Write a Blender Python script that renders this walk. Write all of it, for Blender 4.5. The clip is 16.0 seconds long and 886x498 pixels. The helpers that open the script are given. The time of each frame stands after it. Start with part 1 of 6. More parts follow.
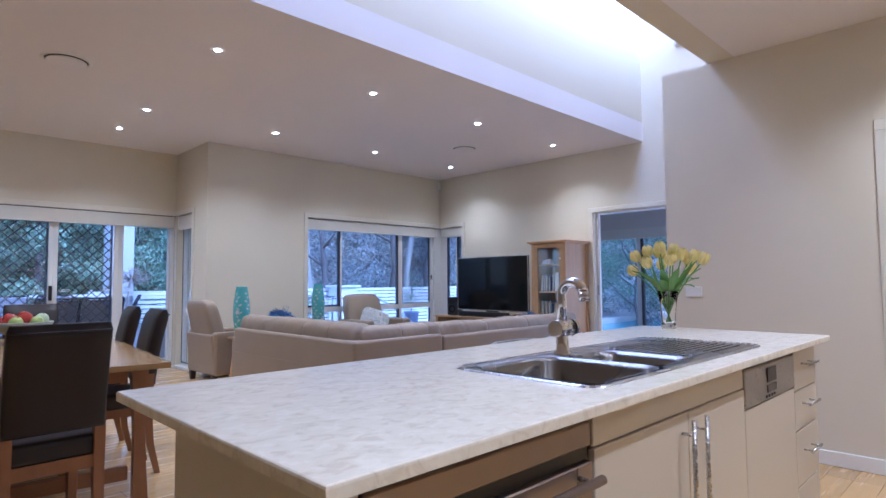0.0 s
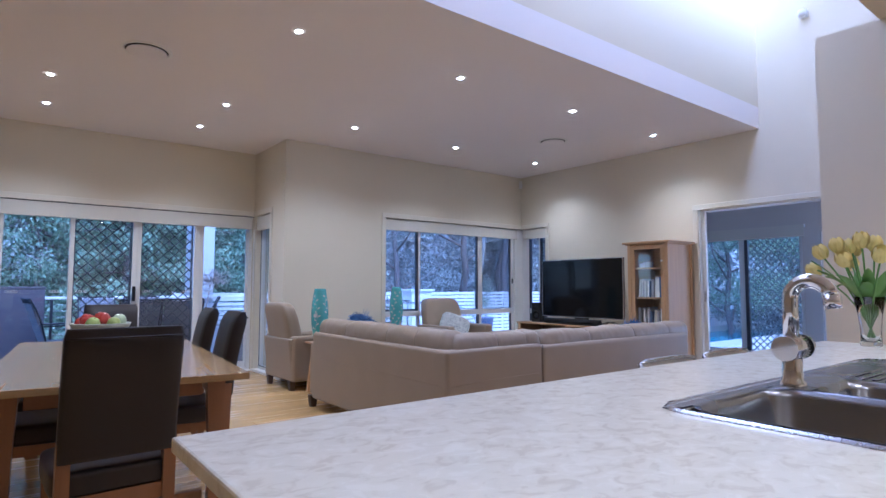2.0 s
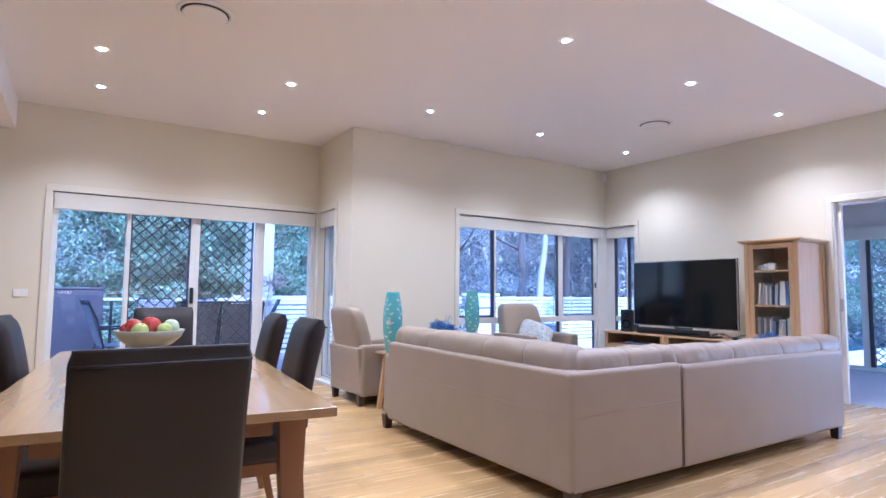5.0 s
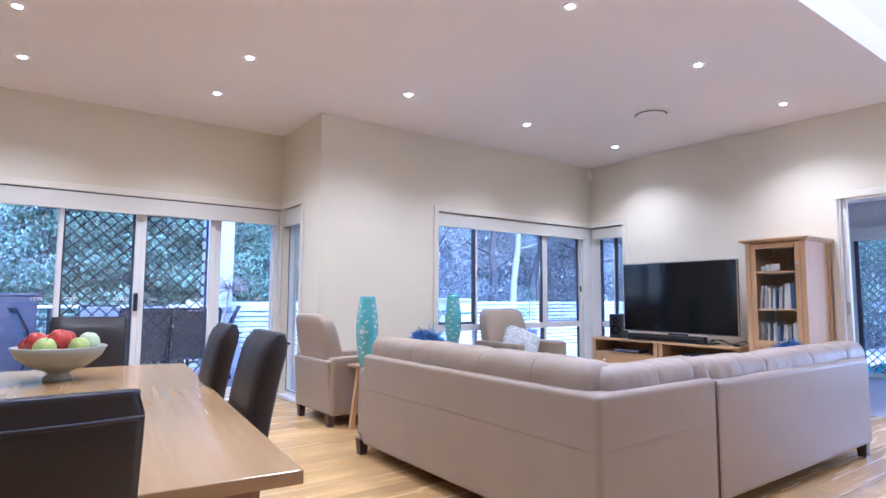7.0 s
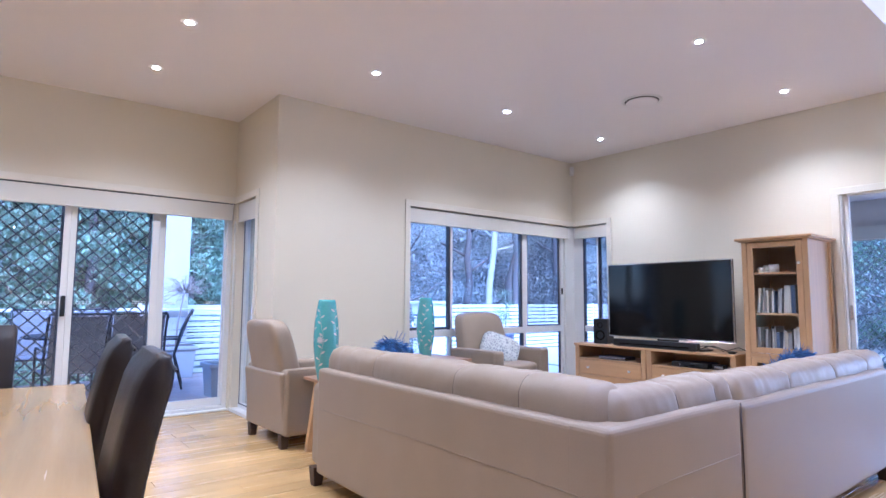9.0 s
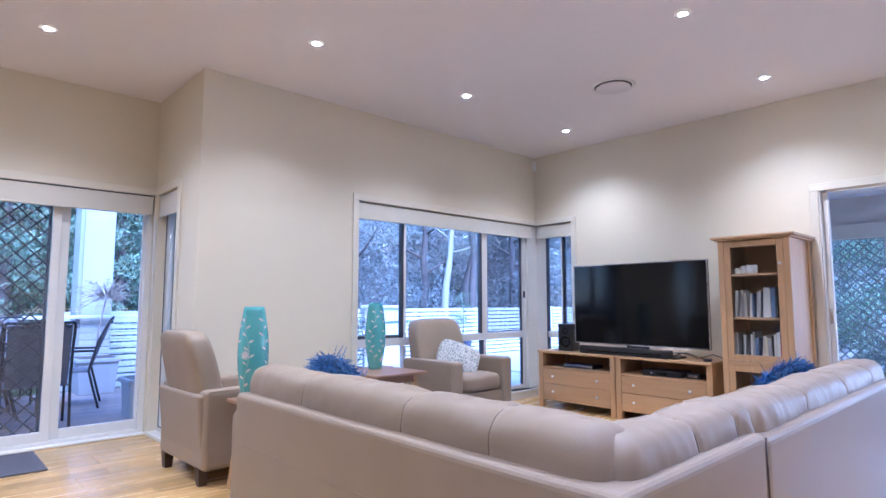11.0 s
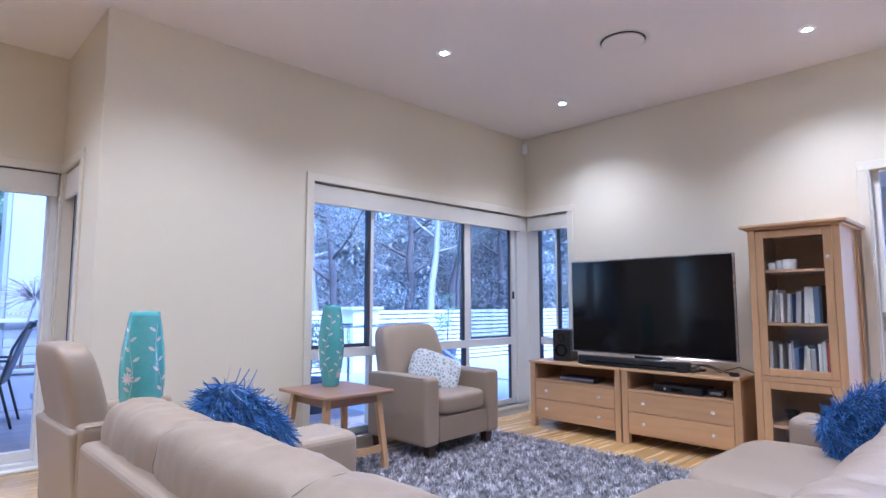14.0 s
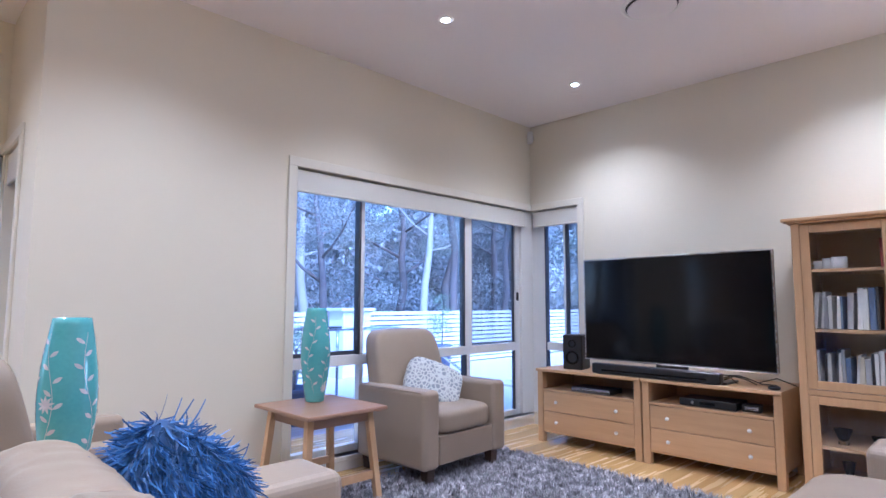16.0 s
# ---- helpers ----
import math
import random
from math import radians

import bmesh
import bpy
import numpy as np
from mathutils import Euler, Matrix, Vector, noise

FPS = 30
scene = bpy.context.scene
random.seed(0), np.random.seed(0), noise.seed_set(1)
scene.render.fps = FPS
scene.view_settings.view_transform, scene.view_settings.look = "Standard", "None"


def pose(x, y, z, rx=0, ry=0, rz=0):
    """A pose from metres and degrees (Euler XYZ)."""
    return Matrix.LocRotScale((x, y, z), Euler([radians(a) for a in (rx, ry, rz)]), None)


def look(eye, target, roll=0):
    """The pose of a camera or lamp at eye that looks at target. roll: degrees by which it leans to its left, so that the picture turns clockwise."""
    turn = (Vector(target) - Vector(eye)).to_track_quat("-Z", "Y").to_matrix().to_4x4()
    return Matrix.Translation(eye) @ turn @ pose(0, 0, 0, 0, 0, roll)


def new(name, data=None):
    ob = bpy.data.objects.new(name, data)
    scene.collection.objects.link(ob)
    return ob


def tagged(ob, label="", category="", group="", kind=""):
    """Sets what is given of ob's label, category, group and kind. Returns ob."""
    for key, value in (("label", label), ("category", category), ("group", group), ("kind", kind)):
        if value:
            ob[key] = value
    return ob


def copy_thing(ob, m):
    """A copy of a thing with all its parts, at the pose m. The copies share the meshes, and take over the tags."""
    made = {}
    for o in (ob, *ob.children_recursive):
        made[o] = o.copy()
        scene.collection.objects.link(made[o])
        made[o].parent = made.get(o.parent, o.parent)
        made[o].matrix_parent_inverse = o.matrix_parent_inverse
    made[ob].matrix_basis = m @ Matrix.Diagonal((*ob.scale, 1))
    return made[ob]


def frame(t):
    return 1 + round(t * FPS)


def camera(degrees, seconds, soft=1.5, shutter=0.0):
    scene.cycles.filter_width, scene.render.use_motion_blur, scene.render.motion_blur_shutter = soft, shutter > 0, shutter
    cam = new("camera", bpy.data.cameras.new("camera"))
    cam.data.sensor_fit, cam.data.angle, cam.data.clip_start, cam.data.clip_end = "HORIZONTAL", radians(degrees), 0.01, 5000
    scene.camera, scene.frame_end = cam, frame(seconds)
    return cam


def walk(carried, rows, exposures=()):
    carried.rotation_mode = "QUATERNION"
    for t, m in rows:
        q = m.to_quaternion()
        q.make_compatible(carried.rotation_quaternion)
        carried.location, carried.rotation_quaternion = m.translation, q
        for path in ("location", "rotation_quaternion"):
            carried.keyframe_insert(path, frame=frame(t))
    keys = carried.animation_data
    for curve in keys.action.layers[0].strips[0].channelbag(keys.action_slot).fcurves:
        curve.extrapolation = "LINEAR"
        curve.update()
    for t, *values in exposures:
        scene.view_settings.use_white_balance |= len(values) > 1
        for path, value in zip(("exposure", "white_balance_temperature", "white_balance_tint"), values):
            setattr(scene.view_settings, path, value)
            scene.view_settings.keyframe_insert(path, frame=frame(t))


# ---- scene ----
cam = camera(76.0, 16.0)
PATH = [
    (0, (0.129, 0.189, 1.144), (1.529, 1.613, 1.26), -0.4),
    (0.5, (0.151, 0.319, 1.137), (1.532, 1.76, 1.258), -0.3),
    (1, (0.194, 0.434, 1.126), (1.544, 1.904, 1.252), -0.2),
    (1.5, (0.249, 0.568, 1.117), (1.549, 2.082, 1.248), -0.0),
    (2, (0.305, 0.717, 1.124), (1.527, 2.294, 1.259), 0.1),
    (2.5, (0.346, 0.841, 1.12), (1.49, 2.475, 1.259), 0.3),
    (3, (0.36, 0.997, 1.108), (1.458, 2.662, 1.255), 0.4),
    (3.5, (0.371, 1.135, 1.115), (1.45, 2.812, 1.262), 0.5),
    (4, (0.405, 1.273, 1.122), (1.482, 2.953, 1.269), 0.6),
    (6.5, (0.63, 1.986, 1.094), (1.742, 3.64, 1.263), 0.4),
    (7, (0.711, 2.124, 1.105), (1.883, 3.736, 1.274), 0.3),
    (7.5, (0.83, 2.23, 1.105), (2.049, 3.806, 1.277), 0.3),
    (8, (0.941, 2.313, 1.122), (2.177, 3.876, 1.291), 0.2),
    (8.5, (1.02, 2.433, 1.111), (2.25, 4.0, 1.286), 0.2),
    (9, (1.066, 2.553, 1.112), (2.307, 4.112, 1.29), 0.3),
    (9.5, (1.144, 2.68, 1.121), (2.428, 4.202, 1.302), 0.2),
    (10, (1.243, 2.784, 1.13), (2.568, 4.271, 1.311), 0.1),
    (12.5, (1.798, 3.303, 1.136), (3.169, 4.747, 1.324), -0.1),
    (13, (1.917, 3.409, 1.154), (3.299, 4.842, 1.337), -0.1),
    (13.5, (2.044, 3.494, 1.148), (3.435, 4.918, 1.335), -0.1),
    (14, (2.165, 3.561, 1.142), (3.549, 4.992, 1.333), 0.0),
    (14.5, (2.272, 3.647, 1.142), (3.644, 5.09, 1.334), 0.0),
    (15, (2.355, 3.749, 1.148), (3.721, 5.198, 1.338), 0.1),
    (15.5, (2.414, 3.864, 1.147), (3.795, 5.298, 1.341), 0.1),
    (16, (2.483, 3.978, 1.158), (3.888, 5.388, 1.35), 0.1),
]
walk(cam, [(t, look(eye, target, roll)) for t, eye, target, roll in PATH], [(0.0, 2.83, 4500, 13), (2.0, 2.72, 4500, 13), (2.8, 2.85, 4500, 13), (4.0, 3.33, 4570, 15), (6.5, 3.58, 4570, 15), (9.0, 3.49, 4570, 15), (13.5, 3.36, 4570, 15), (16.0, 3.36, 4570, 15)])

# ---- world, sun, large lights ----
world = bpy.data.worlds.new("dusk_sky")
scene.world = world
world.use_nodes = True
wn = world.node_tree.nodes
sky = wn.new("ShaderNodeTexSky")
sky.sky_type, sky.sun_disc = "NISHITA", False
sky.ozone_density, sky.dust_density = 3.0, 0.5
sky.sun_elevation, sky.sun_rotation = radians(38), radians(200)
wn["Background"].inputs["Strength"].default_value = 0.084
dusk = wn.new("ShaderNodeMix")
dusk.data_type, dusk.blend_type = "RGBA", "MULTIPLY"
dusk.inputs["Factor"].default_value, dusk.inputs["B"].default_value = 1.0, (0.92, 0.92, 1.04, 1)
world.node_tree.links.new(sky.outputs[0], dusk.inputs["A"])
world.node_tree.links.new(dusk.outputs["Result"], wn["Background"].inputs["Color"])


def lamp(name, kind, m, power, colour, **kw):
    data = bpy.data.lights.new(name, kind)
    data.energy, data.color = power, colour
    if kind == "AREA":
        data.shape, data.size, data.size_y = kw.get("shape", "RECTANGLE"), kw["size"], kw.get("size_y", kw["size"])
        data.spread = radians(kw.get("spread", 180))
    if kind == "SPOT":
        data.spot_size, data.spot_blend, data.shadow_soft_size = radians(kw["cone"]), kw["blend"], kw["soft"]
    if kind == "SUN":
        data.angle = radians(kw["angle"])
    ob = new(name, data)
    ob.matrix_world = m
    return ob


lamp("sun", "SUN", look((0, 0, 20), (6, 16, 0)), 0.80, (0.76, 0.81, 1.0), angle=30)
SKYLIGHT = (0.92, 0.86, 1.0)
lamp("skylight_glow", "AREA", look((3.5, 3.09, 4.88), (3.5, 3.0, 0)), 12.5, SKYLIGHT, size=6.4, size_y=0.75)
WARM = (1.0, 0.87, 0.73)
POWER, POWER_LOW = 9.4, 10.0

# ---- plan ----
CEIL, LOW = 2.95, 2.71          # living ceiling, kitchen ceiling
HEAD = 2.085                    # head of doors and windows
XE, YN = 7.10, 7.36             # television wall, window wall
XR, YS = 3.00, 8.42             # recess wall, sliding door wall
XW = -0.10                      # edge of the low ceiling to the west
Y1, Y2, TOP = 1.71, 3.56, 4.80  # the roof void between kitchen and living room
XK = 4.33                       # kitchen end wall
WX, SY = -3.4, -2.6             # far west wall, kitchen back wall
XS = 10.4                       # glazing of the sunroom
T = 0.18                        # wall thickness

# fill lamp, kept out of view, added to brighten the sunroom
lamp("sunroom_fill", "AREA", look((XS - 0.06, 1.55, 1.05), (XE, 1.9, 0.9)), 6.0, (0.80, 0.84, 1.0), size=1.8, size_y=1.8)

# ---- materials ----


def mat(name, c, rough=0.5, metal=0.0, var=0.06, scale=3.0, bump=0.0, bscale=80.0, stretch=(1, 1, 1), rand=0.0, coat=0.0, c2=None, spec=0.5, sheen=0.0, rvar=0.08, island=0.0):
    m = bpy.data.materials.new(name)
    m.use_nodes = True
    n, l = m.node_tree.nodes, m.node_tree.links
    b = n["Principled BSDF"]
    co, mp = n.new("ShaderNodeTexCoord"), n.new("ShaderNodeMapping")
    mp.inputs["Scale"].default_value = stretch
    l.new(co.outputs["Object"], mp.inputs["Vector"])
    big, fine = n.new("ShaderNodeTexNoise"), n.new("ShaderNodeTexNoise")
    big.inputs["Scale"].default_value, big.inputs["Detail"].default_value = scale, 5
    fine.inputs["Scale"].default_value, fine.inputs["Detail"].default_value = bscale, 3
    l.new(mp.outputs[0], big.inputs["Vector"])
    l.new(mp.outputs[0], fine.inputs["Vector"])
    mix = n.new("ShaderNodeMix")
    mix.data_type = "RGBA"
    lo = [max(0, v * (1 - var)) for v in c]
    hi = [min(1, v * (1 + var)) for v in (c2 or c)]
    mix.inputs["A"].default_value, mix.inputs["B"].default_value = (*lo, 1), (*hi, 1)
    add = n.new("ShaderNodeMath")
    add.operation = "MULTIPLY_ADD"
    add.inputs[1].default_value, add.inputs[2].default_value = 0.3, 0.0
    l.new(fine.outputs["Fac"], add.inputs[0])
    tot = n.new("ShaderNodeMath")
    tot.operation = "MULTIPLY_ADD"
    tot.inputs[1].default_value = 0.75
    l.new(big.outputs["Fac"], tot.inputs[0])
    l.new(add.outputs[0], tot.inputs[2])
    l.new(tot.outputs[0], mix.inputs["Factor"])
    col = mix.outputs["Result"]
    if rand or island:
        hsv = n.new("ShaderNodeHueSaturation")
        mr = n.new("ShaderNodeMapRange")
        if rand:
            oi = n.new("ShaderNodeObjectInfo")
            src = oi.outputs["Random"]
            amount = rand
        else:
            oi = n.new("ShaderNodeNewGeometry")
            src = oi.outputs["Random Per Island"]
            amount = island
        mr.inputs["To Min"].default_value, mr.inputs["To Max"].default_value = 1 - amount, 1 + amount
        l.new(src, mr.inputs["Value"])
        l.new(mr.outputs[0], hsv.inputs["Value"])
        l.new(col, hsv.inputs["Color"])
        col = hsv.outputs["Color"]
        if rand:
            sh = n.new("ShaderNodeVectorMath")
            sh.operation = "SCALE"
            sh.inputs["Scale"].default_value = 13.0
            cmb = n.new("ShaderNodeCombineXYZ")
            l.new(src, cmb.inputs[0])
            l.new(src, cmb.inputs[1])
            l.new(cmb.outputs[0], sh.inputs[0])
            l.new(sh.outputs[0], mp.inputs["Location"])
    l.new(col, b.inputs["Base Color"])
    rr = n.new("ShaderNodeMapRange")
    rr.inputs["To Min"].default_value, rr.inputs["To Max"].default_value = max(0.02, rough - rvar), min(1, rough + rvar)
    l.new(big.outputs["Fac"], rr.inputs["Value"])
    l.new(rr.outputs[0], b.inputs["Roughness"])
    b.inputs["Metallic"].default_value = metal
    b.inputs["Specular IOR Level"].default_value = spec
    b.inputs["Coat Weight"].default_value = coat
    b.inputs["Coat Roughness"].default_value = 0.12
    b.inputs["Sheen Weight"].default_value = sheen
    if bump:
        bp = n.new("ShaderNodeBump")
        bp.inputs["Strength"].default_value, bp.inputs["Distance"].default_value = bump, 0.003
        l.new(fine.outputs["Fac"], bp.inputs["Height"])
        l.new(bp.outputs[0], b.inputs["Normal"])
    return m


def wood(name, c, c2, axis=0, rough=0.35, rand=0.0, coat=0.0, grain=1.0, bump=0.12):
    st = [14 * grain, 14 * grain, 14 * grain]
    st[axis] = 0.9 * grain
    return mat(name, c, rough, var=0.10, scale=1.6, bump=bump, bscale=9, stretch=st, rand=rand, coat=coat, c2=c2)


def glow(name, colour, strength):
    m = bpy.data.materials.new(name)
    m.use_nodes = True
    b = m.node_tree.nodes["Principled BSDF"]
    b.inputs["Base Color"].default_value = (0.8, 0.8, 0.8, 1)
    b.inputs["Emission Color"].default_value = (*colour, 1)
    b.inputs["Emission Strength"].default_value = strength
    return m


def glass(name, tint=(1, 1, 1), rough=0.0, ior=1.45):
    m = bpy.data.materials.new(name)
    m.use_nodes = True
    b = m.node_tree.nodes["Principled BSDF"]
    b.inputs["Base Color"].default_value = (*tint, 1)
    b.inputs["Transmission Weight"].default_value = 1.0
    b.inputs["Roughness"].default_value = rough
    b.inputs["IOR"].default_value = ior
    return m


M_WALL = mat("painted_plaster", (0.705, 0.65, 0.525), 0.75, var=0.025, scale=1.2, bump=0.05, bscale=220)
M_CEIL = mat("ceiling_paint", (0.83, 0.79, 0.79), 0.85, var=0.02, scale=0.9, bump=0.03, bscale=200)
M_WHITE = mat("white_gloss_paint", (0.78, 0.77, 0.74), 0.35, var=0.03, scale=4)
M_ALU = mat("white_aluminium", (0.74, 0.74, 0.73), 0.35, var=0.03, scale=6)
M_DARKALU = mat("dark_aluminium", (0.07, 0.075, 0.09), 0.4, metal=0.3, var=0.1)
M_CASING = mat("cream_gloss_paint", (0.72, 0.68, 0.58), 0.45, var=0.03, scale=4)
M_BLIND = mat("blind_fabric", (0.66, 0.64, 0.58), 0.9, var=0.03, scale=10, bump=0.15, bscale=300)
M_GLASS = glass("window_glass", (0.97, 0.985, 1.0))
M_BOARD = wood("floor_board", (0.47, 0.29, 0.105), (0.60, 0.40, 0.165), 0, 0.26, rand=0.20, coat=0.25)
M_OAK = wood("oak", (0.47, 0.29, 0.14), (0.60, 0.395, 0.205), 1, 0.45, coat=0.05, rand=0.10)
M_OAKV = wood("oak_upright", (0.47, 0.29, 0.14), (0.60, 0.395, 0.205), 2, 0.50, rand=0.06)
M_TABLE = wood("table_timber", (0.40, 0.245, 0.098), (0.49, 0.315, 0.138), 1, 0.24, coat=0.4, bump=0.0)
M_TLEG = wood("table_leg_timber", (0.25, 0.105, 0.042), (0.34, 0.16, 0.07), 2, 0.35, coat=0.15)
M_SIDE = wood("side_table_timber", (0.28, 0.16, 0.095), (0.33, 0.195, 0.12), 0, 0.32, coat=0.15)
M_SOFA = mat("taupe_leather", (0.275, 0.216, 0.157), 0.45, var=0.07, scale=5, bump=0.2, bscale=150, c2=(0.32, 0.254, 0.188))
M_BLACKL = mat("black_leather", (0.021, 0.016, 0.017), 0.36, var=0.2, scale=6, bump=0.2, bscale=170)
M_DFOOT = mat("dark_wood_foot", (0.045, 0.025, 0.018), 0.4, var=0.2)
M_STONE = bpy.data.materials.new("quartz_worktop")
M_STONE.use_nodes = True
qn, qk = M_STONE.node_tree.nodes, M_STONE.node_tree.links
qco, qmp = qn.new("ShaderNodeTexCoord"), qn.new("ShaderNodeMapping")
qmp.inputs["Scale"].default_value, qmp.inputs["Rotation"].default_value = (1.0, 1.35, 1.0), (0, 0, 0.5)
qa, qb, qc = qn.new("ShaderNodeTexNoise"), qn.new("ShaderNodeTexNoise"), qn.new("ShaderNodeTexVoronoi")
qa.inputs["Scale"].default_value, qa.inputs["Detail"].default_value, qa.inputs["Distortion"].default_value = 26, 5, 0.9
qb.inputs["Scale"].default_value, qb.inputs["Detail"].default_value = 60, 4
qc.inputs["Scale"].default_value = 40
qr, qs, qm, qx = qn.new("ShaderNodeValToRGB"), qn.new("ShaderNodeValToRGB"), qn.new("ShaderNodeMix"), qn.new("ShaderNodeMix")
qm.data_type = qx.data_type = "RGBA"
qx.blend_type = "MULTIPLY"
qx.inputs["Factor"].default_value = 0.10
for nd in (qa, qb, qc):
    qk.new(qmp.outputs[0], nd.inputs["Vector"])
qk.new(qco.outputs["Object"], qmp.inputs["Vector"])
qk.new(qa.outputs["Fac"], qr.inputs["Fac"])
e = qr.color_ramp.elements
e[0].position, e[0].color = 0.36, (0.76, 0.69, 0.55, 1)
e[1].position, e[1].color = 0.62, (0.90, 0.845, 0.71, 1)
k = qr.color_ramp.elements.new(0.46)
k.color = (0.85, 0.79, 0.645, 1)
k = qr.color_ramp.elements.new(0.56)
k.color = (0.86, 0.80, 0.66, 1)
qk.new(qc.outputs["Color"], qs.inputs["Fac"])
qs.color_ramp.elements[0].position, qs.color_ramp.elements[0].color = 0.1, (0.72, 0.70, 0.66, 1)
qs.color_ramp.elements[1].position, qs.color_ramp.elements[1].color = 0.55, (1, 1, 1, 1)
qk.new(qr.outputs[0], qx.inputs["A"])
qk.new(qs.outputs[0], qx.inputs["B"])
qk.new(qx.outputs["Result"], qn["Principled BSDF"].inputs["Base Color"])
qn["Principled BSDF"].inputs["Roughness"].default_value = 0.19
M_CAB = mat("cream_cabinet", (0.64, 0.57, 0.455), 0.35, var=0.03, scale=2)
M_STEEL = mat("brushed_steel", (0.56, 0.56, 0.57), 0.27, metal=1.0, var=0.06, scale=4, bump=0.05, bscale=30, stretch=(1, 30, 30))
M_SINK = mat("satin_steel", (0.30, 0.30, 0.31), 0.27, metal=1.0, var=0.05, scale=3)
M_CHROME = mat("chrome", (0.82, 0.82, 0.84), 0.06, metal=1.0, var=0.02, rvar=0.03)
M_BLACK = mat("black_plastic", (0.012, 0.012, 0.013), 0.35, var=0.2)
M_SCREEN = mat("screen_glass", (0.005, 0.005, 0.006), 0.10, var=0.1, rvar=0.02, spec=0.22)
M_CARPET = mat("grey_carpet", (0.42, 0.41, 0.44), 0.95, var=0.15, scale=14, bump=0.6, bscale=260)
M_DARKWALL = mat("dim_room_paint", (0.60, 0.57, 0.54), 0.8, var=0.03)
M_LIGHT = glow("lamp_face", (1.0, 0.93, 0.82), 22)

# ---- mesh helpers ----


def empty_bm():
    return bmesh.new()


def bx(x0, y0, z0, x1, y1, z1, bev=0.0, seg=2, bm=None, m=None):
    """A box, with rounded edges where bev is given."""
    one = bmesh.new()
    bmesh.ops.create_cube(one, size=1)
    for v in one.verts:
        v.co = Vector(((x0 + x1) / 2 + v.co.x * (x1 - x0), (y0 + y1) / 2 + v.co.y * (y1 - y0), (z0 + z1) / 2 + v.co.z * (z1 - z0)))
    if bev:
        bmesh.ops.bevel(one, geom=one.edges[:], offset=bev, segments=seg, profile=0.5, affect="EDGES")
    if m is not None:
        bmesh.ops.transform(one, matrix=m, verts=one.verts)
    if bm is None:
        return one
    return merge(bm, one)


def merge(a, b):
    me = bpy.data.meshes.new("tmp")
    b.to_mesh(me)
    b.free()
    a.from_mesh(me)
    bpy.data.meshes.remove(me)
    return a


def lathe(profile, seg=32, bm=None, m=None):
    """A turned shape from (radius, height) pairs."""
    one = bmesh.new()
    rings = []
    for r, z in profile:
        if r < 1e-5:
            rings.append([one.verts.new((0, 0, z))])
        else:
            rings.append([one.verts.new((r * math.cos(2 * math.pi * k / seg), r * math.sin(2 * math.pi * k / seg), z)) for k in range(seg)])
    for a, b in zip(rings, rings[1:]):
        for k in range(seg):
            q = [a[k % len(a)], a[(k + 1) % len(a)], b[(k + 1) % len(b)], b[k % len(b)]]
            q = list(dict.fromkeys(q))
            if len(q) > 2:
                one.faces.new(q)
    for f in one.faces:
        f.smooth = True
    bmesh.ops.recalc_face_normals(one, faces=one.faces)
    if m is not None:
        bmesh.ops.transform(one, matrix=m, verts=one.verts)
    return one if bm is None else merge(bm, one)


def tube(points, r, seg=8, bm=None, radii=None):
    """A round bar along points, closed at both ends."""
    one = bmesh.new()
    pts = [Vector(p) for p in points]
    rings = []
    side = None
    for k, p in enumerate(pts):
        d = (pts[min(k + 1, len(pts) - 1)] - pts[max(k - 1, 0)]).normalized()
        if side is None:
            side = d.orthogonal().normalized()
        side = (side - d * side.dot(d)).normalized()
        up = d.cross(side)
        rr = radii[k] if radii else r
        rings.append([one.verts.new(p + rr * (math.cos(2 * math.pi * j / seg) * side + math.sin(2 * math.pi * j / seg) * up)) for j in range(seg)])
    for a, b in zip(rings, rings[1:]):
        for j in range(seg):
            one.faces.new((a[j], a[(j + 1) % seg], b[(j + 1) % seg], b[j])).smooth = True
    one.faces.new(rings[0][::-1])
    one.faces.new(rings[-1])
    bmesh.ops.recalc_face_normals(one, faces=one.faces)
    return one if bm is None else merge(bm, one)


def soft(sx, sy, sz, k=5.0, n=10, wrinkle=0.0, freq=6.0, seed=0.0, at=(0, 0, 0), squash=None):
    """A stuffed, rounded block of the size given, centred at `at`; k: how square it is."""
    one = bmesh.new()
    bmesh.ops.create_cube(one, size=2)
    bmesh.ops.subdivide_edges(one, edges=one.edges[:], cuts=n, use_grid_fill=True)
    for v in one.verts:
        p = v.co
        s = (abs(p.x) ** k + abs(p.y) ** k + abs(p.z) ** k) ** (-1 / k)
        p = p * s
        q = Vector((p.x * sx / 2, p.y * sy / 2, p.z * sz / 2))
        if wrinkle:
            w = noise.noise(Vector((q.x * freq + seed, q.y * freq, q.z * freq * 0.6)))
            w2 = noise.noise(Vector((q.x * freq * 2.7 + seed, q.y * freq * 2.7 + 7, q.z * freq)))
            q = q * (1 + 0.0) + p.normalized() * wrinkle * (w + 0.45 * w2)
        if squash:
            q = squash(q)
        v.co = q + Vector(at)
    for f in one.faces:
        f.smooth = True
    return one


def obj(name, bm, material, parent=None, label=""):
    me = bpy.data.meshes.new(name)
    bm.to_mesh(me)
    bm.free()
    me.materials.append(material)
    ob = new(name, me)
    if parent is not None:
        ob.parent = parent
    if label:
        ob["label"] = label
    return ob


def part(name, bm, material, parent, label=""):
    return obj(name, bm, material, parent, label)


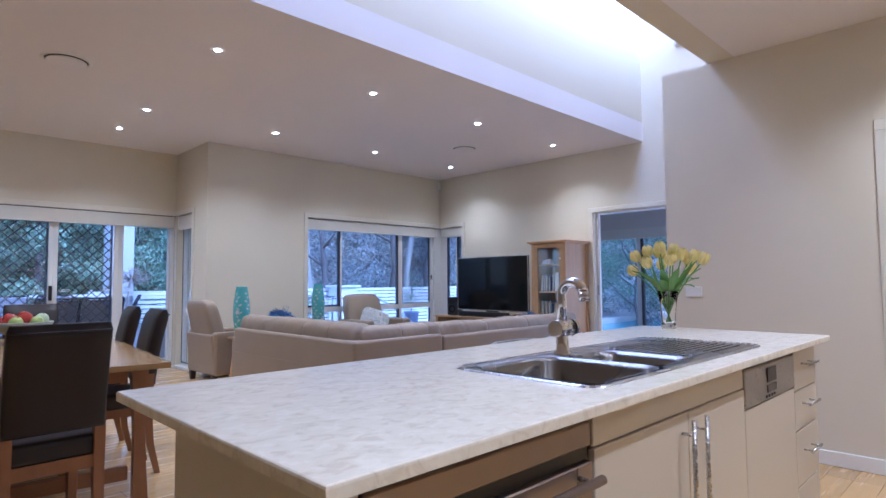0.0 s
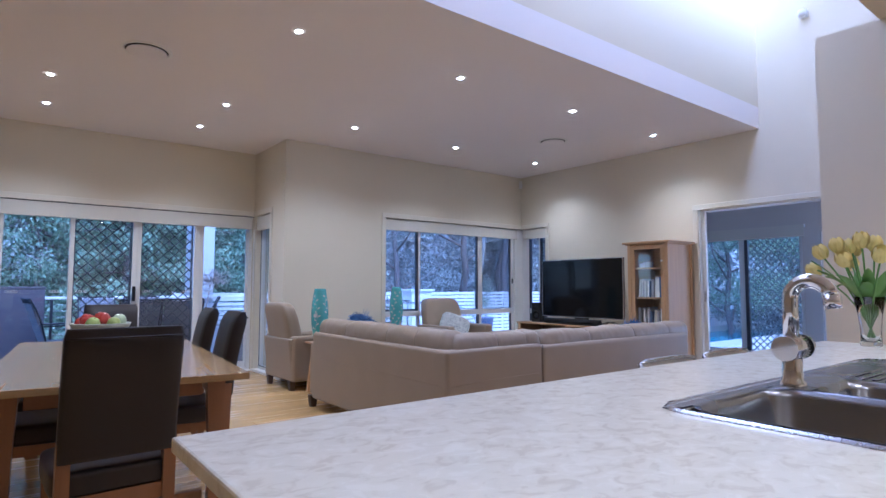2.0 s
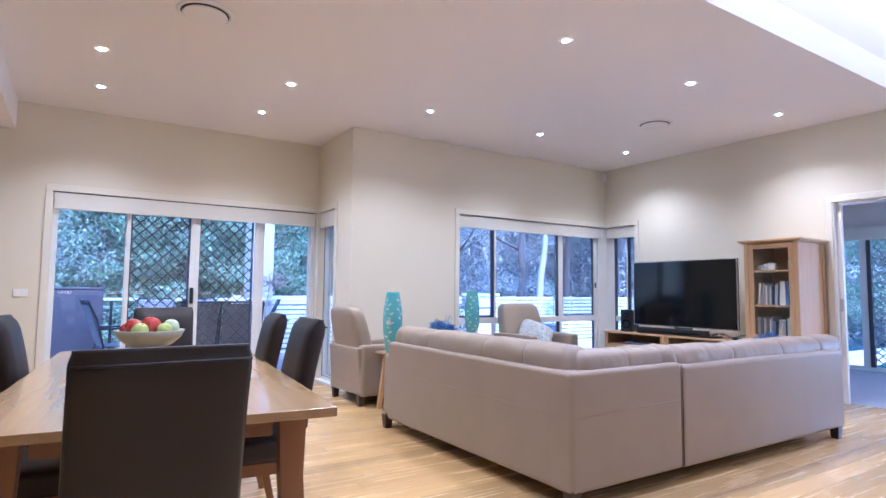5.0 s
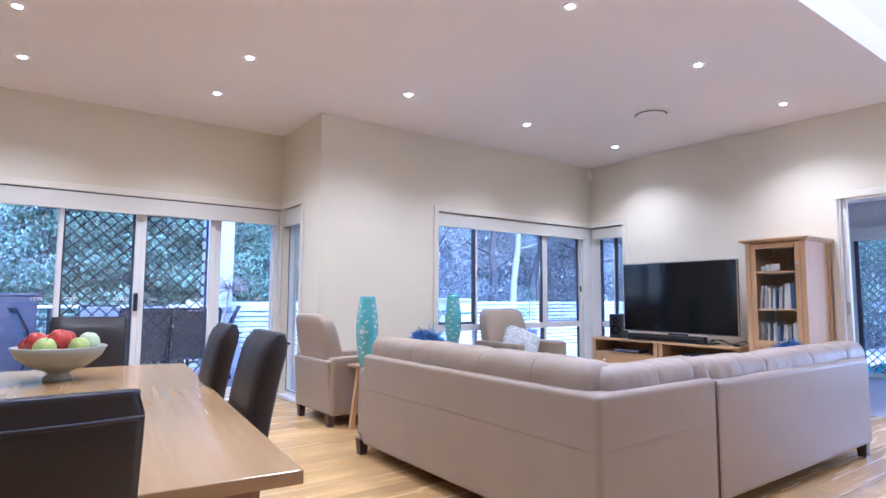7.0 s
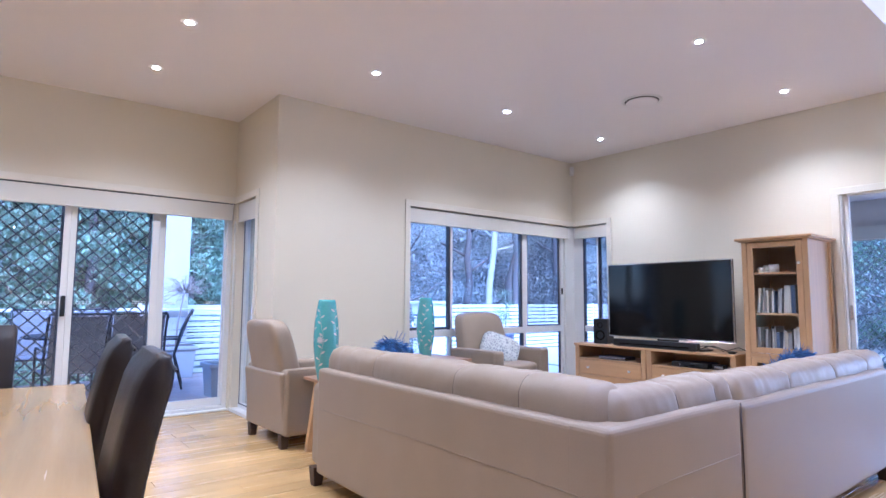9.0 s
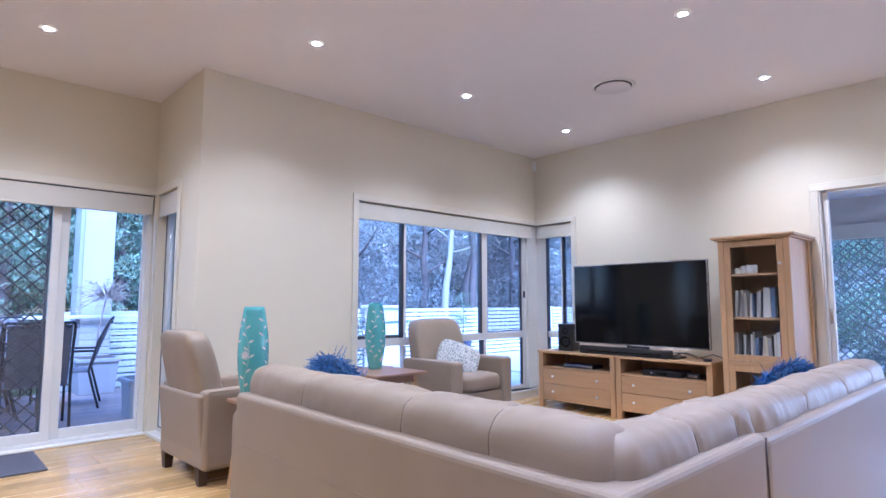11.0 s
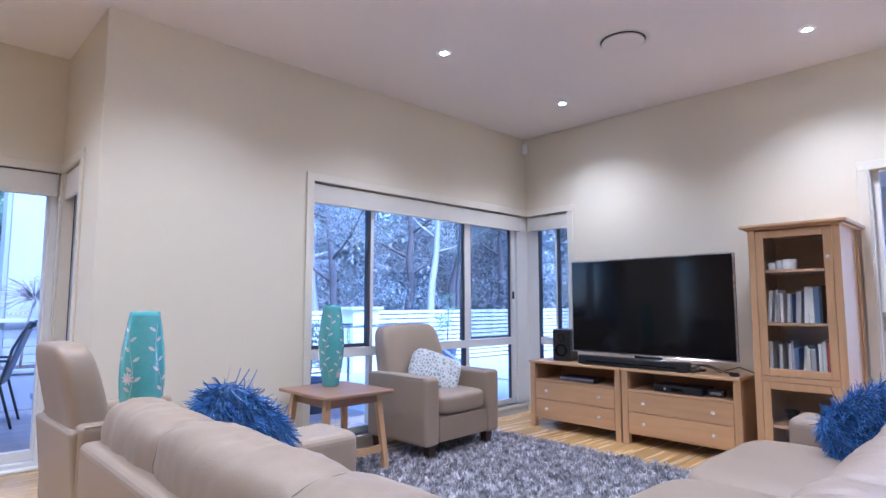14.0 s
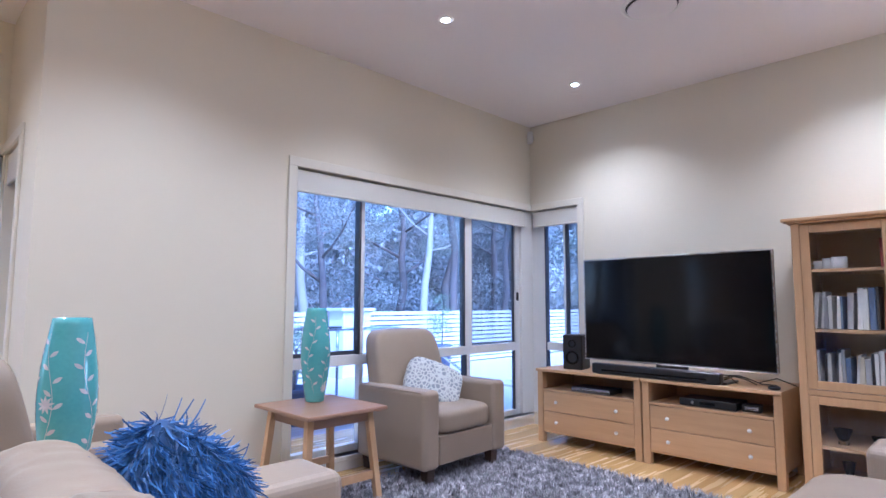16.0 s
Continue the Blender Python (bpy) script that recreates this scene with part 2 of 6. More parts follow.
def thing(name, label, category, m=None, group="", kind=""):
    ob = tagged(new(name), label, category, group, kind)
    ob.empty_display_size = 0.1
    if m is not None:
        ob.matrix_world = m
    return ob


def setting(name, bm, material, label="", category=""):
    return tagged(obj(name, bm, material), label, category, kind="structure")


def slab(axis, a0, a1, b0, b1, z0, z1, holes=()):
    """A wall as one mesh: it runs along axis from b0 to b1, a0 to a1 thick; holes: (b0, b1, z0, z1)."""
    bm = bmesh.new()
    cuts = sorted({b0, b1, *[h[0] for h in holes], *[h[1] for h in holes]})
    for c0, c1 in zip(cuts, cuts[1:]):
        mid = (c0 + c1) / 2
        spans, low = [], z0
        for h in sorted([h for h in holes if h[0] < mid < h[1]], key=lambda h: h[2]):
            spans.append((low, h[2]))
            low = h[3]
        spans.append((low, z1))
        for s0, s1 in spans:
            if s1 - s0 > 1e-4:
                if axis == "x":
                    bx(c0, a0, s0, c1, a1, s1, bm=bm)
                else:
                    bx(a0, c0, s0, a1, c1, s1, bm=bm)
    bmesh.ops.remove_doubles(bm, verts=bm.verts, dist=1e-4)
    return bm


# ---- large structure ----
SIDE = (7.82, 8.36)                       # side light in the recess
SLIDE = (0.235, 2.99)                     # sliding doors
WIN = (4.45, XE)                          # corner window, long side
WINR = (6.82, YN)                         # corner window, short side
DOOR = (2.30, 4.31)                       # cased opening to the sunroom
setting("wall_north", slab("x", YN, YN + T, XR, XE + T, 0, CEIL + 0.3, [(WIN[0], XE + T, 0.10, HEAD)]), M_WALL, "cream painted plaster wall with corner window", "wall")
setting("wall_recess", slab("y", XR, XR + T, YN + T, YS + T, 0, CEIL + 0.3, [(*SIDE, 0.03, HEAD)]), M_WALL, "cream painted return wall with narrow side light", "wall")
setting("wall_slider", slab("x", YS, YS + T, WX, XR, 0, CEIL + 0.3, [(*SLIDE, 0.0, HEAD)]), M_WALL, "cream painted wall over the sliding doors", "wall")
setting("wall_east", slab("y", XE, XE + T, Y1 - T, YN, 0, TOP + 0.2, [(*DOOR, 0.0, HEAD), (WINR[0], YN, 0.10, HEAD)]), M_WALL, "cream painted wall behind the television", "wall")
setting("wall_void_south", slab("x", Y1 - T, Y1, WX, XE, LOW + 0.001, TOP + 0.2), M_WALL, "pale painted wall of the roof void", "wall")
setting("wall_hall_end", slab("x", Y1 - T, Y1, XK + 0.12, XE, 0, LOW + 0.001), M_WALL, "cream painted hall wall", "wall")
setting("wall_void_north", slab("x", Y2, Y2 + T, XW, XE, CEIL + 0.25, TOP + 0.2), M_WALL, "pale painted bulkhead of the roof void", "wall")
setting("wall_void_west", slab("y", XW - T, XW, Y1, Y2, LOW + 0.50, TOP + 0.2), M_WALL, "pale painted end wall of the roof void", "wall")
setting("wall_kitchen_end", slab("y", XK, XK + 0.12, SY, 2.05, 0, LOW, [(-0.10, 0.70, 0, 2.03)]), M_WALL, "cream painted wall at the end of the kitchen", "wall")
setting("wall_kitchen_back", slab("x", SY - T, SY, WX, XK, 0, LOW), M_WALL, "cream painted kitchen back wall", "wall")
setting("wall_west", slab("y", WX - T, WX, SY, YS, 0, LOW + 0.2), M_WALL, "cream painted far wall", "wall")
setting("ceiling", bx(XW, Y2, CEIL, XE, YS, CEIL + 0.25), M_CEIL, "flat white plaster ceiling", "ceiling")
setting("ceiling_kitchen", bx(WX, SY, LOW, XK + 0.12, Y1 - T, LOW + 0.25), M_CEIL, "lower white kitchen ceiling", "ceiling")
setting("ceiling_west", bx(WX, Y1, LOW - 0.045, XW, YS, LOW + 0.50), M_CEIL, "lower white ceiling with bulkhead", "ceiling")
roof = bmesh.new()
bx(XW - T, Y1 - T, TOP + 0.2, XE + T, 2.70, TOP + 0.3, bm=roof)
bx(XW - T, 3.48, TOP + 0.2, XE + T, Y2 + T, TOP + 0.3, bm=roof)
setting("ceiling_void", roof, M_CEIL, "white lining round the skylight", "ceiling")
skl = tagged(thing("window_skylight", "long glazed skylight in the roof void", "skylight"), kind="structure")
part("pane", bx(XW - T, 2.70, TOP + 0.22, XE + T, 3.48, TOP + 0.226), M_GLASS, skl).visible_shadow = False
setting("subfloor", bx(WX, SY, -0.12, XE + T, YS, -0.022), M_DARKWALL, "concrete slab under the boards", "floor")
# sunroom
setting("floor_sunroom", bx(XE + T, 0.2, -0.12, XS, 7.0, 0.0), M_CARPET, "grey carpet of the sunroom", "floor")
# the opening from 0.6 to 4.1 is unseen, added to let in light
setting("wall_sunroom", slab("y", XS, XS + T, 0.2, 7.0, 0, 2.5, [(4.35, 6.54, 0.0, 2.02), (0.6, 4.1, 0.0, 2.02)]), M_DARKWALL, "grey painted sunroom wall", "wall")
setting("wall_sunroom_north", slab("x", 6.55, 6.55 + T, XE + T, XS, 0, 2.5), M_DARKWALL, "grey painted sunroom side wall", "wall")
setting("wall_sunroom_south", slab("x", 0.2 - T, 0.2, XE + T, XS, 0, 2.5), M_DARKWALL, "grey painted sunroom side wall", "wall")
setting("ceiling_sunroom", bx(XE + T, 0.2, 2.5, XS + T, 6.73, 2.6), M_CEIL, "plain sunroom ceiling", "ceiling")
setting("ground", bx(-60, -60, -0.9, 60, 70, -0.8), mat("grass", (0.06, 0.085, 0.03), 0.9, var=0.3, scale=3, bump=0.5, bscale=40), "dim green lawn to the horizon", "ground")

# ---- trim, windows and doors ----
AW = 0.065


def casing(name, axis, plane, side, a, b, head, left=True, right=True, bottom=0.0):
    """Architrave round an opening in a wall's face; side: which way it stands proud."""
    bm = bmesh.new()
    p0, p1 = sorted((plane, plane + side * 0.016))

    def bar(u0, u1, z0, z1):
        if axis == "x":
            bx(u0, p0, z0, u1, p1, z1, 0.003, 1, bm=bm)
        else:
            bx(p0, u0, z0, p1, u1, z1, 0.003, 1, bm=bm)
    if left:
        bar(a - AW, a, bottom, head)
    if right:
        bar(b, b + AW, bottom, head)
    bar(a - (AW if left else 0), b + (AW if right else 0), head, head + AW)
    return setting(name, bm, M_CASING, "cream painted timber architrave", "trim")


casing("trim_slider", "x", YS, -1, SLIDE[0], SLIDE[1] + 0.03, HEAD, right=False)
casing("trim_window", "x", YN, -1, WIN[0], XE, HEAD, right=False, bottom=0.0)
casing("trim_window_return", "y", XE, -1, WINR[0], YN - 0.016, HEAD, right=False, bottom=0.60)
casing("trim_recess", "y", XR, -1, SIDE[0], SIDE[1] + 0.044, HEAD, right=False)
casing("trim_opening", "y", XE, -1, DOOR[0], DOOR[1], HEAD)
casing("trim_kitchen_door", "y", XK, -1, -0.10, 0.70, 2.03)


def skirting(name, axis, plane, side, a, b):
    p0, p1 = sorted((plane, plane + side * 0.014))
    bm = bx(a, p0, 0.0, b, p1, 0.09, 0.004, 1) if axis == "x" else bx(p0, a, 0.0, p1, b, 0.09, 0.004, 1)
    return setting(name, bm, M_WHITE, "white painted skirting board", "trim")


skirting("baseboard_north", "x", YN, -1, XR, WIN[0] - AW)
skirting("baseboard_slider", "x", YS, -1, WX, SLIDE[0] - AW)
skirting("baseboard_east", "y", XE, -1, DOOR[1] + AW, WINR[0] - AW)
skirting("baseboard_kitchen", "y", XK, -1, 0.70 + AW, 2.05)
skirting("baseboard_kitchen_south", "y", XK, -1, SY, -0.10 - AW)
skirting("baseboard_recess", "y", XR, -1, YN, SIDE[0] - AW)
# solid dark strip stands in for the shadow in the head gap
setting("trim_slider_head", bx(SLIDE[0], YS + 0.002, HEAD - 0.011, SLIDE[1], YS + 0.02, HEAD - 0.001), M_DARKALU, "dark strip painted in for the shadow over the blind", "trim")


def bar_frame(bm, axis, plane, depth, u0, u1, z0, z1, w, wb=None, wl=None, wr=None):
    """Four bars round a rectangle in a wall's plane."""
    wb, wl, wr = (w if k is None else k for k in (wb, wl, wr))
    for a, b, c, d in ((u0, u0 + wl, z0, z1), (u1 - wr, u1, z0, z1), (u0 + wl, u1 - wr, z1 - w, z1), (u0 + wl, u1 - wr, z0, z0 + wb)):
        if axis == "x":
            bx(a, plane, c, b, plane + depth, d, 0.003, 1, bm=bm)
        else:
            bx(plane, a, c, plane + depth, b, d, 0.003, 1, bm=bm)
    return bm


def pane(parent, axis, plane, u0, u1, z0, z1, name="pane"):
    bm = bx(u0, plane, z0, u1, plane + 0.005, z1) if axis == "x" else bx(plane, u0, z0, plane + 0.005, u1, z1)
    ob = part(name, bm, M_GLASS, parent)
    ob.visible_shadow = False
    return ob


def grille(axis, plane, u0, u1, z0, z1, cell=0.122, w=0.0078):
    """A diamond security grille of thin crossed bars."""
    verts, faces = [], []
    for s in (1, -1):
        c = u0 + (-(z1 - z0) if s == 1 else 0)
        end = u1 + (0 if s == 1 else (z1 - z0))
        while c < end:
            # a bar u = c + s * (z - z0)
            pts = []
            for z in (z0, z1):
                pts.append((c + s * (z - z0), z))
            (a, za), (b, zb) = pts
            if s == 1:
                if a < u0:
                    za, a = z0 + (u0 - c), u0
                if b > u1:
                    zb, b = z0 + (u1 - c), u1
            else:
                if a > u1:
                    za, a = z0 + (c - u1), u1
                if b < u0:
                    zb, b = z0 + (c - u0), u0
            if zb - za > 0.02:
                n0 = len(verts)
                off = 0.0 if s == 1 else w * 0.7
                for du, dz, dp in ((-w, w * s, 0), (w, -w * s, 0), (0, 0, w)):
                    for u, z in ((a, za), (b, zb)):
                        q = (u + du * 0.6, z + dz * 0.6)
                        verts.append((q[0], plane + off + dp, q[1]) if axis == "x" else (plane + off + dp, q[0], q[1]))
                for i, j in ((0, 2), (2, 4), (4, 0)):
                    faces.append((n0 + i, n0 + i + 1, n0 + j + 1, n0 + j))
            c += cell
    me = bpy.data.meshes.new("grille")
    me.from_pydata(verts, [], faces)
    bm = bmesh.new()
    bm.from_mesh(me)
    bpy.data.meshes.remove(me)
    return bm


def decal(parent, axis, plane, u, z):
    """Four linked oval rings, a glass safety marking."""
    bm = bmesh.new()
    for k in range(4):
        pts = []
        for j in range(13):
            a = 2 * math.pi * j / 12
            p, q = u + k * 0.026 + 0.018 * math.cos(a), z + 0.013 * math.sin(a)
            pts.append((p, plane, q) if axis == "x" else (plane, p, q))
        tube(pts, 0.0022, 4, bm=bm)
    part("safety_marking", bm, M_WHITE, parent, "row of four pale oval rings")


# sliding doors
YD = YS + 0.05
sd = tagged(thing("door_sliding", "white aluminium sliding doors with dark diamond security screens", "sliding door"), kind="structure")
bm = bmesh.new()
bx(SLIDE[0], YD, 0.0, SLIDE[0] + 0.05, YD + 0.10, HEAD, 0.003, 1, bm=bm)
bx(2.945, YD, 0.0, SLIDE[1], YD + 0.10, HEAD, 0.003, 1, bm=bm)
bx(SLIDE[0] + 0.05, YD, 0.0, 2.945, YD + 0.10, 0.045, 0.003, 1, bm=bm)
bx(SLIDE[0] + 0.05, YD, HEAD - 0.05, 2.945, YD + 0.10, HEAD, 0.003, 1, bm=bm)
part("door_frame", bm, M_ALU, sd)
M_SCREENBAR = mat("security_mesh", (0.05, 0.055, 0.07), 0.45, var=0.1)
for u0, u1, wl, wr, dy, screen in ((0.25, 0.93, 0.03, 0.036, 0.055, 0), (0.90, 1.587, 0.04, 0.047, 0.01, 1), (1.588, 2.31, 0.047, 0.062, 0.01, 1), (2.30, 2.96, 0.075, 0.03, 0.055, 0)):
    leaf = part("door_leaf", bar_frame(bmesh.new(), "x", YD + dy, 0.035, u0, u1, 0.045, HEAD - 0.05, 0.055, 0.075, wl, wr), M_ALU, sd)
    pane(leaf, "x", YD + dy + 0.015, u0 + wl - 0.005, u1 - wr + 0.005, 0.11, HEAD - 0.10)
    for du in (0.09, u1 - u0 - 0.19):
        decal(leaf, "x", YD + dy + 0.010, u0 + du, 1.07)
    if screen:
        sc = part("screen_frame", bar_frame(bmesh.new(), "x", YD + 0.092, 0.02, u0 + wl - 0.004, u1 - wr + 0.004, 0.05, HEAD - 0.06, 0.022), M_DARKALU, sd, "dark aluminium screen frame")
        part("grille", grille("x", YD + 0.10, u0 + wl + 0.015, u1 - wr - 0.015, 0.075, HEAD - 0.08), M_SCREENBAR, sc, "dark diamond grille")
part("handle", bx(1.545, YD - 0.035, 0.95, 1.58, YD + 0.01, 1.13, 0.008), M_BLACK, sd, "black door handle")
setting("trim_slider_sill", bx(SLIDE[0] - 0.02, YS - 0.02, 0.0, XR, YD, 0.018, 0.004, 1), M_WHITE, "white door threshold", "trim")

# recess side light
sl = tagged(thing("window_side", "narrow white framed side light beside the sliding doors", "window"), kind="structure")
part("window_frame", bar_frame(bmesh.new(), "y", XR + 0.07, 0.06, SIDE[0], SIDE[1], 0.03, HEAD, 0.04), M_ALU, sl)
part("gasket", bar_frame(bmesh.new(), "y", XR + 0.062, 0.006, SIDE[0] + 0.04, SIDE[1] - 0.04, 0.07, HEAD - 0.04, 0.012), M_DARKALU, sl)
pane(sl, "y", XR + 0.10, SIDE[0] + 0.03, SIDE[1] - 0.03, 0.06, HEAD - 0.03)
part("window_sill", bx(XR - 0.012, SIDE[0] - 0.06, 0.0, XR + 0.07, SIDE[1] + 0.04, 0.034, 0.004, 1), M_WHITE, sl)

# corner window
YP, XP = YN + 0.07, XE + 0.07
cw = tagged(thing("window_corner", "white aluminium corner window with a low sill and dark sash lines", "window"), kind="structure")
bm = bmesh.new()
FR = 6.99                                  # where the corner post begins
bx(WIN[0], YP, 0.10, WIN[0] + 0.03, YP + 0.06, HEAD, 0.003, 1, bm=bm)
bx(WIN[0] + 0.03, YP, HEAD - 0.05, FR - 0.06, YP + 0.06, HEAD, 0.003, 1, bm=bm)
bx(WIN[0] + 0.03, YP, 0.10, FR - 0.06, YP + 0.06, 0.15, 0.003, 1, bm=bm)
bx(WIN[0] + 0.03, YP - 0.004, 0.71, FR - 0.06, YP + 0.06, 0.785, 0.003, 1, bm=bm)
bx(FR - 0.06, YP, 0.10, FR, YP + 0.06, HEAD, 0.003, 1, bm=bm)
bx(5.05, YP - 0.002, 0.785, 5.085, YP + 0.055, HEAD - 0.05, 0.003, 1, bm=bm)
bx(6.20, YP - 0.002, 0.785, 6.29, YP + 0.055, HEAD - 0.05, 0.003, 1, bm=bm)
bx(6.22, YP - 0.002, 0.15, 6.27, YP + 0.055, 0.71, 0.003, 1, bm=bm)
bx(5.05, YP - 0.002, 0.15, 5.085, YP + 0.055, 0.71, 0.003, 1, bm=bm)
part("window_frame", bm, M_ALU, cw)
bm = bmesh.new()
bx(5.028, YP - 0.006, 0.785, 5.048, YP + 0.05, HEAD - 0.05, bm=bm)
bx(6.181, YP - 0.004, 0.785, 6.198, YP + 0.05, HEAD - 0.05, bm=bm)
bx(6.201, YP - 0.004, 0.15, 6.218, YP + 0.05, 0.71, bm=bm)
bar_frame(bm, "x", YP + 0.012, 0.03, 6.295, 6.925, 0.79, HEAD - 0.052, 0.014)
bx(6.910, YP + 0.01, 0.15, 6.925, YP + 0.04, 0.71, bm=bm)
bx(WIN[0] + 0.03, YP + 0.01, 0.788, 5.015, YP + 0.045, 0.815, bm=bm)
part("sash_edge", bm, M_DARKALU, cw, "dark aluminium sash edges")
for u0, u1 in ((4.47, 5.03), (5.07, 6.18), (6.28, 6.92)):
    pane(cw, "x", YP + 0.03, u0, u1, 0.14, 0.72)
    pane(cw, "x", YP + 0.03, u0, u1, 0.78, HEAD - 0.04)
bm = bmesh.new()
bx(FR, YP - 0.03, 0.10, XP + 0.06, YP + 0.062, HEAD, 0.004, 1, bm=bm)
part("corner_post", bm, M_WHITE, cw)
bm = bmesh.new()
bx(XP, 7.245, 0.10, XP + 0.06, YP - 0.03, HEAD, 0.003, 1, bm=bm)
bx(XP, WINR[0], 0.10, XP + 0.06, WINR[0] + 0.03, HEAD, 0.003, 1, bm=bm)
for z0, z1 in ((0.10, 0.15), (0.71, 0.785), (HEAD - 0.05, HEAD)):
    bx(XP, WINR[0] + 0.03, z0, XP + 0.06, 7.245, z1, 0.003, 1, bm=bm)
part("window_frame", bm, M_ALU, cw)
bm = bmesh.new()
bx(XP - 0.004, 7.232, 0.15, XP + 0.05, 7.2445, HEAD - 0.05, bm=bm)
bx(XP - 0.004, 6.993, 0.785, XP + 0.05, 7.005, HEAD - 0.05, bm=bm)
part("sash_edge", bm, M_DARKALU, cw)
part("sash_stile", bx(XP, 7.008, 0.785, XP + 0.045, 7.03, HEAD - 0.05), M_ALU, cw)
pane(cw, "y", XP + 0.03, 6.845, 7.235, 0.14, 0.72)
pane(cw, "y", XP + 0.03, 6.845, 7.235, 0.78, HEAD - 0.04)
part("window_sill", bx(WIN[0] - 0.05, YN - 0.016, 0.065, XE, YP, 0.10, 0.004, 1), M_WHITE, cw)
M_FLY = bpy.data.materials.new("insect_mesh")
M_FLY.use_nodes = True
yn, yk = M_FLY.node_tree.nodes, M_FLY.node_tree.links
yt, ym = yn.new("ShaderNodeBsdfTransparent"), yn.new("ShaderNodeMixShader")
yn["Principled BSDF"].inputs["Base Color"].default_value = (0.06, 0.06, 0.075, 1)
ym.inputs[0].default_value = 0.30
yk.new(yt.outputs[0], ym.inputs[1])
yk.new(yn["Principled BSDF"].outputs[0], ym.inputs[2])
yk.new(ym.outputs[0], yn["Material Output"].inputs["Surface"])
part("insect_screen", bx(6.30, YP + 0.056, 0.79, 6.93, YP + 0.058, HEAD - 0.06), M_FLY, cw, "fine dark insect mesh")
part("insect_screen", bx(XP + 0.056, 6.85, 0.79, XP + 0.058, 7.0, HEAD - 0.06), M_FLY, cw, "fine dark insect mesh")
part("latch", bx(6.935, YP - 0.02, 1.19, 6.955, YP, 1.27, 0.004, 1), M_BLACK, cw, "small black latch")
setting("trim_under_sill", bx(WIN[0], YN - 0.004, 0.0, XE, YN + 0.001, 0.065), M_WHITE, "white board under the window sill", "trim")

# sunroom glazing and the sliding cavity door
sg = tagged(thing("window_sunroom", "sunroom sliding doors with a pale diamond security screen", "window"), kind="structure")
M_BLUEGREY = mat("pale_screen_mesh", (0.55, 0.58, 0.62), 0.4, metal=0.2, var=0.05)
part("window_frame", bar_frame(bmesh.new(), "y", XS + 0.04, 0.08, 4.35, 6.54, 0.0, 2.02, 0.06), M_ALU, sg)
part("mullion", bx(XS + 0.03, 5.27, 0.06, XS + 0.10, 5.36, 1.96, 0.003, 1), M_ALU, sg)
part("sash_edge", bx(XS + 0.02, 5.21, 0.06, XS + 0.08, 5.265, 1.96), M_DARKALU, sg)
pane(sg, "y", XS + 0.06, 4.41, 5.25, 0.06, 1.96)
pane(sg, "y", XS + 0.06, 5.36, 6.48, 0.06, 1.96)
part("grille", grille("y", XS + 0.10, 4.41, 5.22, 0.06, 1.96, 0.112, 0.010), M_BLUEGREY, sg, "pale diamond grille")
# frame and pane of the added, unseen opening that brightens the sunroom
part("window_frame", bar_frame(bmesh.new(), "y", XS + 0.04, 0.08, 0.6, 4.1, 0.0, 2.02, 0.06), M_ALU, sg)
pane(sg, "y", XS + 0.06, 0.66, 4.04, 0.06, 1.96)
decal(sg, "y", XS + 0.045, 4.72, 1.0)
decal(sg, "y", XS + 0.045, 5.9, 1.0)


def roller_blind(name, axis, plane, u0, u1, z0, z1, label):
    b = thing(name, label, "blind")
    if axis == "x":
        part("fabric", bx(u0, plane, z0, u1, plane + 0.012, z1), M_BLIND, b)
        part("bottom_bar", bx(u0, plane - 0.004, z0 - 0.018, u1, plane + 0.016, z0, 0.005, 1), M_BLIND, b)
        part("roller", tube([(u0, plane + 0.034, z1 - 0.02), (u1, plane + 0.034, z1 - 0.02)], 0.022, 14), M_BLIND, b)
        for u in (u0 - 0.006, u1 + 0.001):
            part("bracket", bx(u, plane, z1 - 0.05, u + 0.005, plane + 0.05, HEAD), M_WHITE, b)
    else:
        part("fabric", bx(plane, u0, z0, plane + 0.012, u1, z1), M_BLIND, b)
        part("bottom_bar", bx(plane - 0.004, u0, z0 - 0.018, plane + 0.016, u1, z0, 0.005, 1), M_BLIND, b)
        part("roller", tube([(plane + 0.034, u0, z1 - 0.02), (plane + 0.034, u1, z1 - 0.02)], 0.022, 14), M_BLIND, b)
        for u in (u0 - 0.006, u1 + 0.001):
            part("bracket", bx(plane, u, z1 - 0.05, plane + 0.05, u + 0.005, z1 + 0.002), M_WHITE, b)
    return b


roller_blind("roller_blind", "x", YS + 0.0, SLIDE[0] + 0.015, XR - 0.03, 1.925, HEAD - 0.012, "cream roller blind drawn up over the sliding doors")
roller_blind("roller_blind", "x", YN + 0.012, WIN[0] + 0.012, FR + 0.03, 1.935, HEAD - 0.013, "cream roller blind drawn up over the corner window")
roller_blind("roller_blind", "y", XE + 0.012, WINR[0] + 0.012, YN - 0.03, 1.935, HEAD - 0.013, "short cream roller blind drawn up at the corner")
roller_blind("roller_blind", "y", XR + 0.01, SIDE[0] + 0.012, SIDE[1] - 0.012, 1.90, HEAD - 0.012, "narrow cream roller blind on the side light")
roller_blind("roller_blind", "y", XS - 0.06, 4.3, 6.5, 1.96, 2.14, "grey roller blind drawn up in the sunroom")
bead = thing("blind_cord", "thin white bead chain hanging by the side light", "blind cord")
